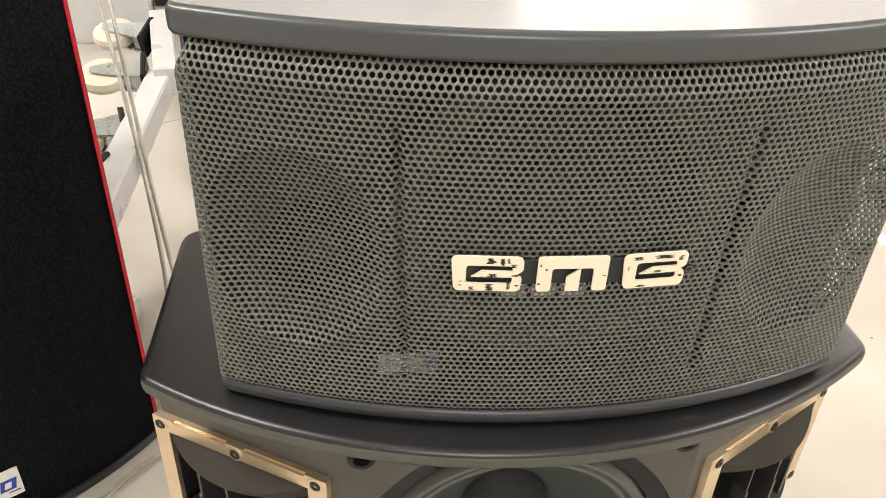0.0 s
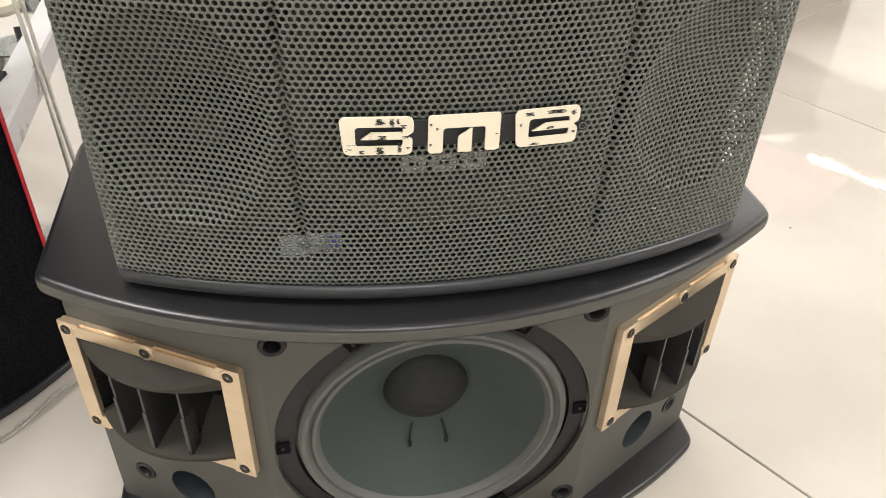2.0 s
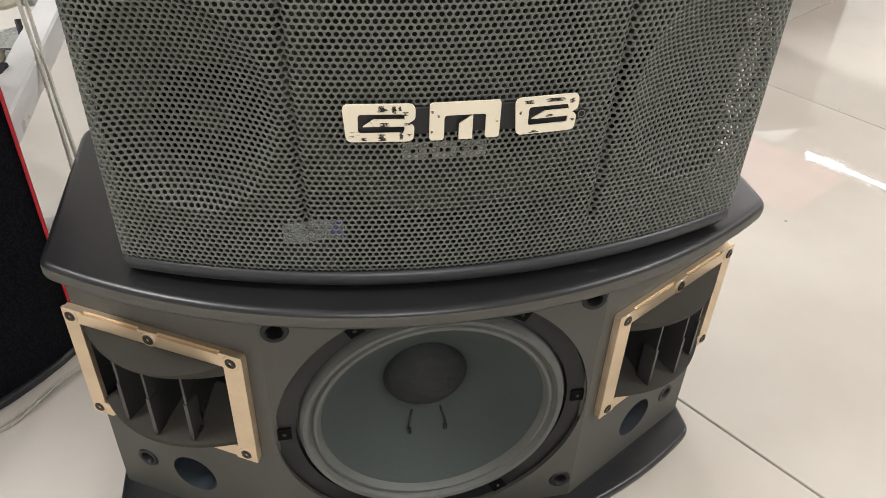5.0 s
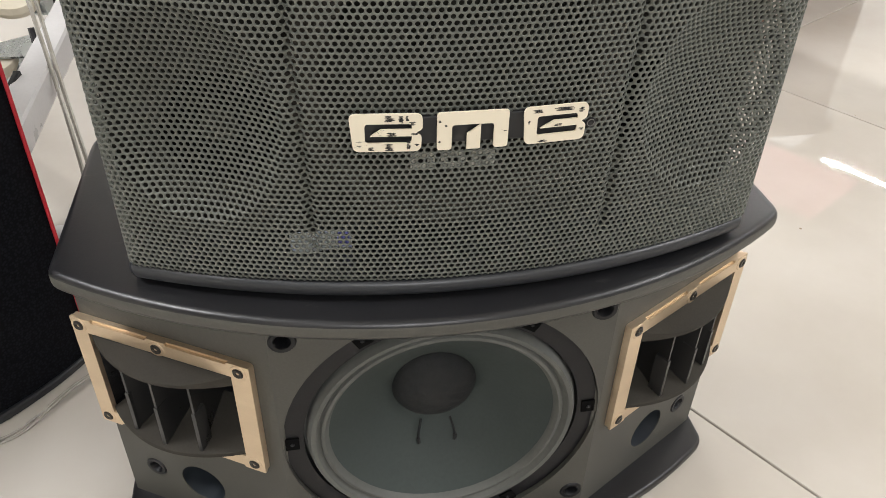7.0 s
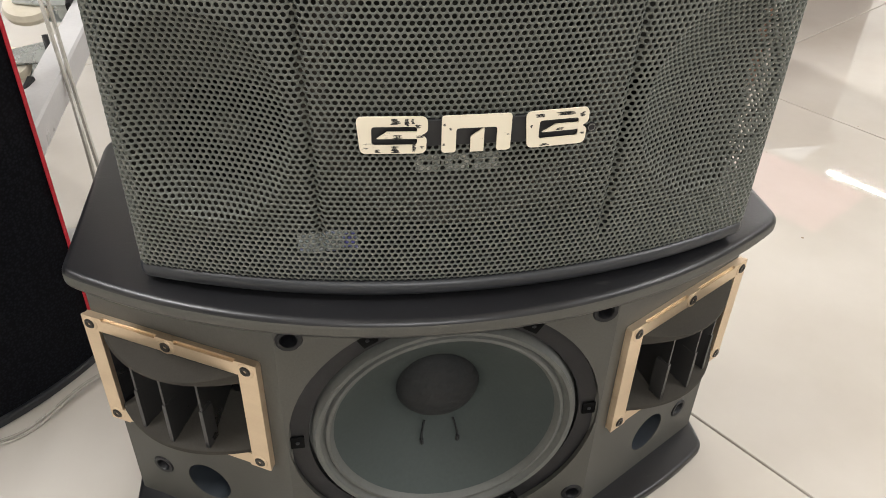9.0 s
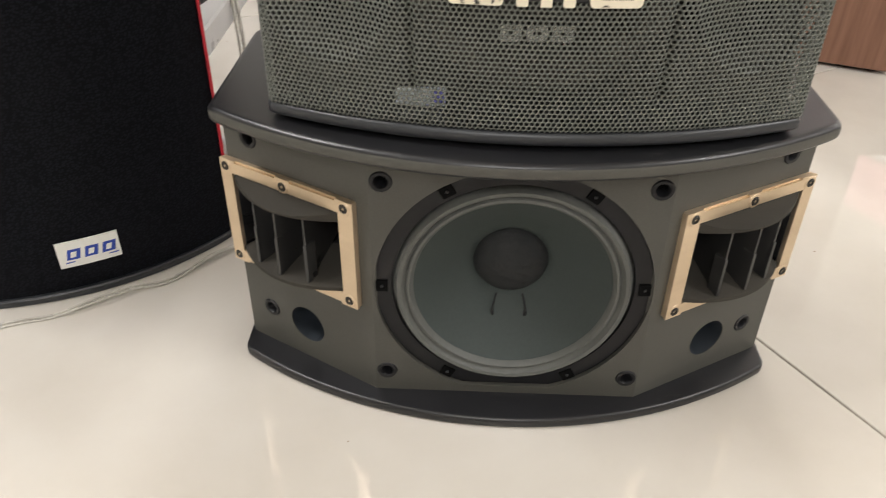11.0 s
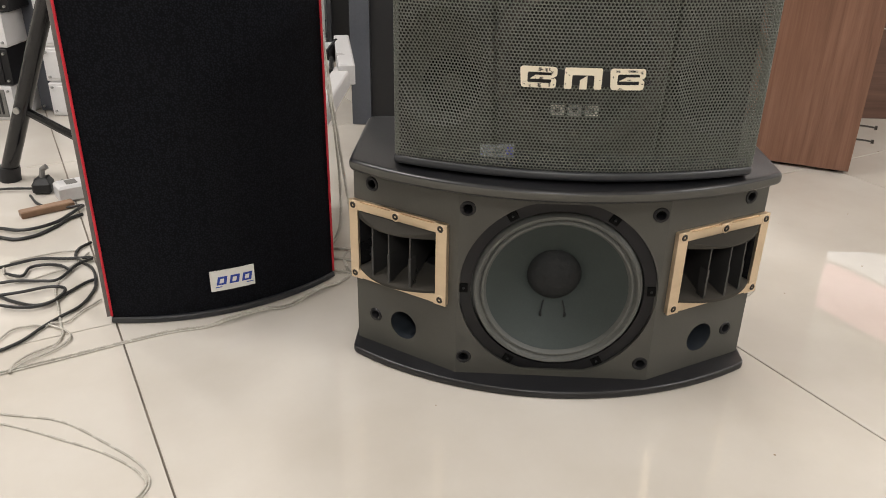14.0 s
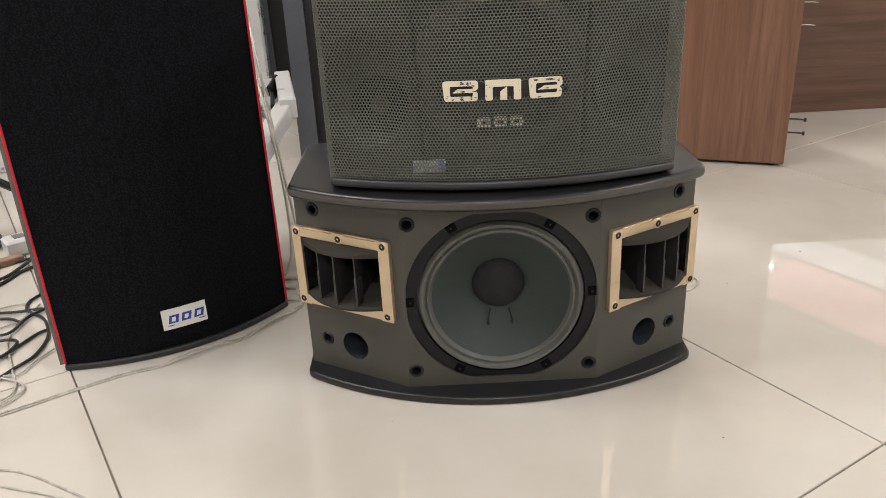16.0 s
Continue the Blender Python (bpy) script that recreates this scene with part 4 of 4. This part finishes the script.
def white_board():
    t = thing("white_board", pose(-0.98, 1.62, 0), "tall white board standing behind the black tower", "board")
    part("board_face", box(0.0, 0.372, 0.0, 0.03, 0.0, 1.0, 0.002), M_WHITE, t)
    part("board_edge", box(0.3725, 0.38, -0.002, 0.032, 0.0, 1.0, 0.001), M_ZINC, t)


white_board()


# stand, cases and cables beside the tower
def tripod():
    hub = Vector((-0.83, 0.64, 0.0))
    t = thing("tripod_stand", Matrix.Translation(hub), "black tubular loudspeaker stand with spread legs", "stand")
    part("pole", tube([Vector((0, 0, 0.04)), Vector((0, 0, 0.5)), Vector((0, 0, 1.15))], 0.0175, 14), M_HORN, t, "", True)
    part("collar", tube([Vector((0, 0, 0.56)), Vector((0, 0, 0.64))], 0.028, 14), M_HORN, t, "", True)
    part("lower_collar", tube([Vector((0, 0, 0.04)), Vector((0, 0, 0.085))], 0.025, 14), M_HORN, t, "", True)
    for ang in (173, 53, 293):
        u = Vector((math.cos(radians(ang)), math.sin(radians(ang)), 0))
        foot = u * 0.30 + Vector((0, 0, 0.02))
        leg = part("leg", tube([u * 0.03 + Vector((0, 0, 0.60)), u * 0.165 + Vector((0, 0, 0.315)), foot], 0.0175, 12), M_TUBE, t, "glossy black tube leg", True)
        part("rubber_foot", tube([foot - Vector((0, 0, 0.02)), foot + Vector((0, 0, 0.012)) - u * 0.004], 0.022, 12), M_BLACK, leg, "", True)
        k = u * 0.236 + Vector((0, 0, 0.165))
        br = part("brace", tube([k, u * 0.02 + Vector((0, 0, 0.062))], 0.009, 8), M_TUBE, t, "", True)
        part("pivot", tube([k - Vector((0, 0.022, 0)), k + Vector((0, 0.022, 0))], 0.007, 10), M_STEEL, br, "bright pivot bolt", True)


tripod()


def equipment_case(x, y, z, w, d, h, material, slots, label):
    t = thing("equipment_case", pose(x, y, z), label, "case", "stacked equipment")
    part("case_body", box(0, w, 0, d, 0, h, 0.004), material, t)
    part("front_panel", box(0.02, w - 0.02, -0.003, 0.002, 0.010, h - 0.010, 0.001), M_GREYSIDE if slots else material, t)
    for i in range(slots):
        part("vent_slot", box(w - 0.035 - i * 0.011, w - 0.030 - i * 0.011, -0.005, -0.002, 0.018, h - 0.018, 0.0008), M_BLACK, t)
    for sx in (0.010, w - 0.010):
        for sz in (0.014, h - 0.014):
            part("ear_screw", tube([Vector((sx, 0.002, sz)), Vector((sx, -0.005, sz))], 0.0035, 8), M_STEEL, t)


WHITE_CASE, DARK_CASE = "white metal equipment case with vent slots, stacked", "black metal amplifier stacked between white cases"
equipment_case(-1.86, 1.10, 0.0, 0.52, 0.3, 0.094, M_WHITE, 24, WHITE_CASE)
equipment_case(-1.86, 1.10, 0.0945, 0.53, 0.3, 0.098, M_BLACKG, 0, DARK_CASE)
equipment_case(-1.86, 1.10, 0.193, 0.535, 0.3, 0.090, M_WHITE, 8, WHITE_CASE)
equipment_case(-1.86, 1.10, 0.2835, 0.56, 0.3, 0.13, M_BLACKG, 0, DARK_CASE)
equipment_case(-1.325, 1.20, 0.0, 0.055, 0.3, 0.40, M_SLATE, 0, "narrow slate-grey case standing beside the stack")
for k in range(4):
    equipment_case(-1.268, 1.155, 0.0935 * k, 0.20, 0.28, 0.093, M_WHITE, 0, "narrow white equipment case with screws, stacked")


def cable(points, r, mat, name, label, group="", n=10):
    """Floor cables: the points give the way, the height keeps them on the floor."""
    ob = part(name, tube([Vector((p[0], p[1], max(r, p[2]))) for p in smooth_line([(q[0], q[1], q[2] if len(q) > 2 else r) for q in points], n)], r, 6), mat, None, "", True)
    return tagged(ob, label, "cable", group)


# clear cable along the tower's foot and behind the loudspeakers
for dx, dy in ((0, 0), (0.004, -0.005)):
    cable([(-1.05 + dx, -0.16 + dy), (-0.85 + dx, -0.085 + dy), (-0.705 + dx, 0.001 + dy), (-0.62, 0.055 + dy), (-0.56 + dx, 0.092 + dy), (-0.515, 0.108 + dy), (-0.475 + dx, 0.132 + dy, 0.008), (-0.438, 0.160 + dy, 0.006), (-0.405 + dx, 0.182 + dy), (-0.362, 0.228 + dy, 0.008), (-0.325 + dx, 0.285), (-0.31, 0.40), (0.1, 0.40 + dy), (0.31, 0.36), (0.366, 0.315 + dy), (0.345, 0.27), (0.30, 0.262 + dy)], 0.0014, M_CABLEW, "speaker_cable", "thin clear speaker cable lying along the floor", "clear cables")
cable([(-0.95, -0.16), (-0.80, -0.115), (-0.69, -0.122), (-0.62, -0.13), (-0.55, -0.165), (-0.487, -0.205), (-0.468, -0.245), (-0.50, -0.31), (-0.60, -0.36)], 0.0014, M_CABLEW, "speaker_cable", "thin clear speaker cable lying in a loop", "clear cables")
cable([(-0.95, -0.175), (-0.80, -0.13), (-0.69, -0.140), (-0.60, -0.165), (-0.54, -0.185), (-0.487, -0.215), (-0.472, -0.245), (-0.51, -0.30), (-0.62, -0.35)], 0.0014, M_CABLEW, "speaker_cable", "thin clear speaker cable lying in a loop", "clear cables")
# two pale cables hanging down past the trolley
cable([(-0.50, 0.92, 0.60), (-0.445, 0.74, 0.40), (-0.385, 0.56, 0.20), (-0.345, 0.46, 0.05), (-0.325, 0.42, 0.004), (-0.29, 0.38)], 0.0028, M_CABLEW, "hanging_cable", "pale cable hanging down to the floor", "hanging cables")
cable([(-0.54, 0.92, 0.62), (-0.455, 0.72, 0.40), (-0.385, 0.54, 0.20), (-0.362, 0.46, 0.06), (-0.37, 0.42, 0.004), (-0.40, 0.36)], 0.0028, M_CABLEW, "hanging_cable", "pale cable hanging down to the floor", "hanging cables")
for y in (0.345, 0.385, 0.30):
    cable([(-0.46, y - 0.01), (-0.40, y), (-0.35, y + 0.006), (-0.29, y - 0.012), (-0.22, y - 0.02)], 0.0026, M_CABLEW, "floor_cable", "pale cable lying behind the loudspeakers", "clear cables")
# loose loops beside the tower
cable([(-0.782, 0.016, 0.0035), (-0.764, 0.044, 0.0035), (-0.753, 0.085, 0.0035), (-0.741, 0.116, 0.0035), (-0.726, 0.151, 0.0035), (-0.727, 0.198, 0.0035), (-0.738, 0.232, 0.0035), (-0.766, 0.278, 0.0035), (-0.807, 0.310, 0.0035), (-0.822, 0.346, 0.0035), (-0.812, 0.377, 0.0035)], 0.0027, M_CABLEB, "black_cable", "black cable lying in loose loops on the floor", "black cables", 7)
cable([(-0.890, 0.210, 0.0050), (-0.868, 0.219, 0.0050), (-0.828, 0.222, 0.0050), (-0.801, 0.231, 0.0050), (-0.795, 0.284, 0.0050), (-0.781, 0.313, 0.0050), (-0.823, 0.306, 0.0050), (-0.869, 0.302, 0.0050), (-0.896, 0.284, 0.0050), (-0.920, 0.263, 0.0050)], 0.0027, M_CABLEB, "black_cable", "black cable lying in loose loops on the floor", "black cables", 7)
cable([(-0.866, 0.168, 0.0065), (-0.839, 0.180, 0.0065), (-0.800, 0.202, 0.0065), (-0.772, 0.196, 0.0065), (-0.772, 0.159, 0.0065), (-0.791, 0.138, 0.0065), (-0.820, 0.133, 0.0065), (-0.849, 0.137, 0.0065)], 0.0027, M_CABLEB, "black_cable", "black cable lying in loose loops on the floor", "black cables", 7)
cable([(-0.868, 0.170, 0.0035), (-0.840, 0.156, 0.0035), (-0.799, 0.146, 0.0035), (-0.777, 0.160, 0.0035), (-0.765, 0.191, 0.0035), (-0.753, 0.224, 0.0035), (-0.741, 0.239, 0.0035)], 0.0027, M_CABLEB, "black_cable", "black cable lying in loose loops on the floor", "black cables", 7)
cable([(-0.898, 0.242, 0.0050), (-0.867, 0.237, 0.0050), (-0.869, 0.267, 0.0050), (-0.850, 0.280, 0.0050), (-0.821, 0.279, 0.0050), (-0.795, 0.262, 0.0050)], 0.0027, M_CABLEB, "black_cable", "black cable lying in loose loops on the floor", "black cables", 7)
cable([(-1.059, 0.427, 0.0065), (-1.006, 0.417, 0.0065), (-0.964, 0.411, 0.0065), (-0.933, 0.428, 0.0065), (-0.913, 0.458, 0.0065), (-0.906, 0.494, 0.0065), (-0.900, 0.536, 0.0065)], 0.0034, M_CABLEB, "black_cable", "black cable lying in loose loops on the floor", "black cables", 7)
cable([(-1.040, 0.393, 0.0035), (-0.988, 0.384, 0.0035), (-0.954, 0.378, 0.0035), (-0.926, 0.398, 0.0035), (-0.909, 0.441, 0.0035), (-0.902, 0.476, 0.0035), (-0.886, 0.502, 0.0035)], 0.0034, M_CABLEB, "black_cable", "black cable lying in loose loops on the floor", "black cables", 7)
cable([(-1.034, 0.582, 0.0050), (-0.996, 0.541, 0.0050), (-0.954, 0.524, 0.0050), (-0.928, 0.531, 0.0050), (-0.905, 0.544, 0.0050)], 0.0027, M_CABLEB, "black_cable", "black cable lying in loose loops on the floor", "black cables", 7)
cable([(-1.007, 0.669, 0.0065), (-1.014, 0.638, 0.0065), (-1.031, 0.619, 0.0065), (-1.073, 0.615, 0.0065), (-1.112, 0.606, 0.0065), (-1.141, 0.580, 0.0065)], 0.0027, M_CABLEB, "black_cable", "black cable lying in loose loops on the floor", "black cables", 7)
cable([(-0.703, 0.173, 0.0035), (-0.718, 0.133, 0.0035), (-0.725, 0.102, 0.0035), (-0.750, 0.094, 0.0035), (-0.713, 0.076, 0.0035), (-0.698, 0.055, 0.0035), (-0.708, 0.024, 0.0035), (-0.733, -0.009, 0.0035), (-0.742, -0.035, 0.0035)], 0.0017, M_CABLEW, "speaker_cable", "thin clear speaker cable lying in a loop", "clear cables", 7)
cable([(-0.799, 0.227, 0.0035), (-0.788, 0.193, 0.0035), (-0.758, 0.142, 0.0035), (-0.731, 0.095, 0.0035), (-0.715, 0.068, 0.0035), (-0.713, 0.040, 0.0035), (-0.735, 0.012, 0.0035), (-0.744, -0.015, 0.0035), (-0.739, -0.034, 0.0035)], 0.0017, M_CABLEW, "speaker_cable", "thin clear speaker cable lying in a loop", "clear cables", 7)
cable([(-0.809, 0.033, 0.0035), (-0.799, 0.047, 0.0035), (-0.795, 0.073, 0.0035), (-0.774, 0.086, 0.0035), (-0.747, 0.088, 0.0035)], 0.0017, M_CABLEW, "speaker_cable", "thin clear speaker cable lying in a loop", "clear cables", 7)
cable([(-0.915, 0.286, 0.0035), (-0.890, 0.307, 0.0035), (-0.854, 0.331, 0.0035), (-0.822, 0.342, 0.0035)], 0.0017, M_CABLEW, "speaker_cable", "thin clear speaker cable lying in a loop", "clear cables", 7)
cable([(-0.917, 0.270, 0.0035), (-0.898, 0.241, 0.0035), (-0.856, 0.223, 0.0035), (-0.824, 0.255, 0.0035), (-0.803, 0.279, 0.0035), (-0.797, 0.335, 0.0035)], 0.0017, M_CABLEW, "speaker_cable", "thin clear speaker cable lying in a loop", "clear cables", 7)


def small_clutter():
    board = thing("wooden_batten", pose(-1.0, 0.48, 0, 0, 0, 42), "short brown wooden batten on the floor", "batten")
    part("batten_body", box(0, 0.10, -0.011, 0.011, 0, 0.014, 0.002), M_BROWNP, board)
    sock = thing("power_socket", pose(-0.955, 0.585, 0, 0, 0, 40), "white extension socket block on the floor", "socket")
    body = part("socket_body", box(-0.02, 0.10, -0.025, 0.025, 0, 0.035, 0.005), M_WHITE, sock)
    for x in (0.01, 0.045, 0.08):
        part("socket_face", box(x - 0.011, x + 0.011, -0.012, 0.012, 0.0345, 0.037, 0.001), M_GREYSIDE, body)
    plug = thing("plug", pose(-1.02, 0.615, 0, 0, 0, 10), "dark mains plug lying on the floor", "plug")
    part("plug_body", loft(rounded([(-0.02, -0.018), (0.02, -0.018), (0.016, 0.022), (-0.016, 0.022)], 0.006), [(0.006, 0.0), (0, 0.006), (0, 0.022), (0.009, 0.034)]), M_CABLEB, plug)
    part("cord_guard", tube([Vector((0, 0, 0.033)), Vector((0.002, 0.004, 0.05)), Vector((0.012, 0.004, 0.056))], 0.006, 8), M_GREYSIDE, plug)


small_clutter()

# floor tiles: one mesh, many objects
PITCH, JOINT = 0.803, 0.0024
tile_mesh = None
for i in range(-7, 10):
    for j in range(-7, 10):
        if i * PITCH < -5 or (i + 1) * PITCH > 7.45 or j * PITCH < -5 or (j + 1) * PITCH > 7.45:
            continue
        if tile_mesh is None:
            g = JOINT / 2
            bm = loft([(g, g), (PITCH - g, g), (PITCH - g, PITCH - g), (g, PITCH - g)], [(0, -0.0035), (0, -0.0008), (0.0008, 0.0)])
            ob = part("tile", bm, M_TILE, floor)
            tile_mesh = ob.data
        else:
            ob = new("tile", tile_mesh)
            ob.parent = floor
        ob.matrix_local = Matrix.Translation((i * PITCH, j * PITCH, 0))
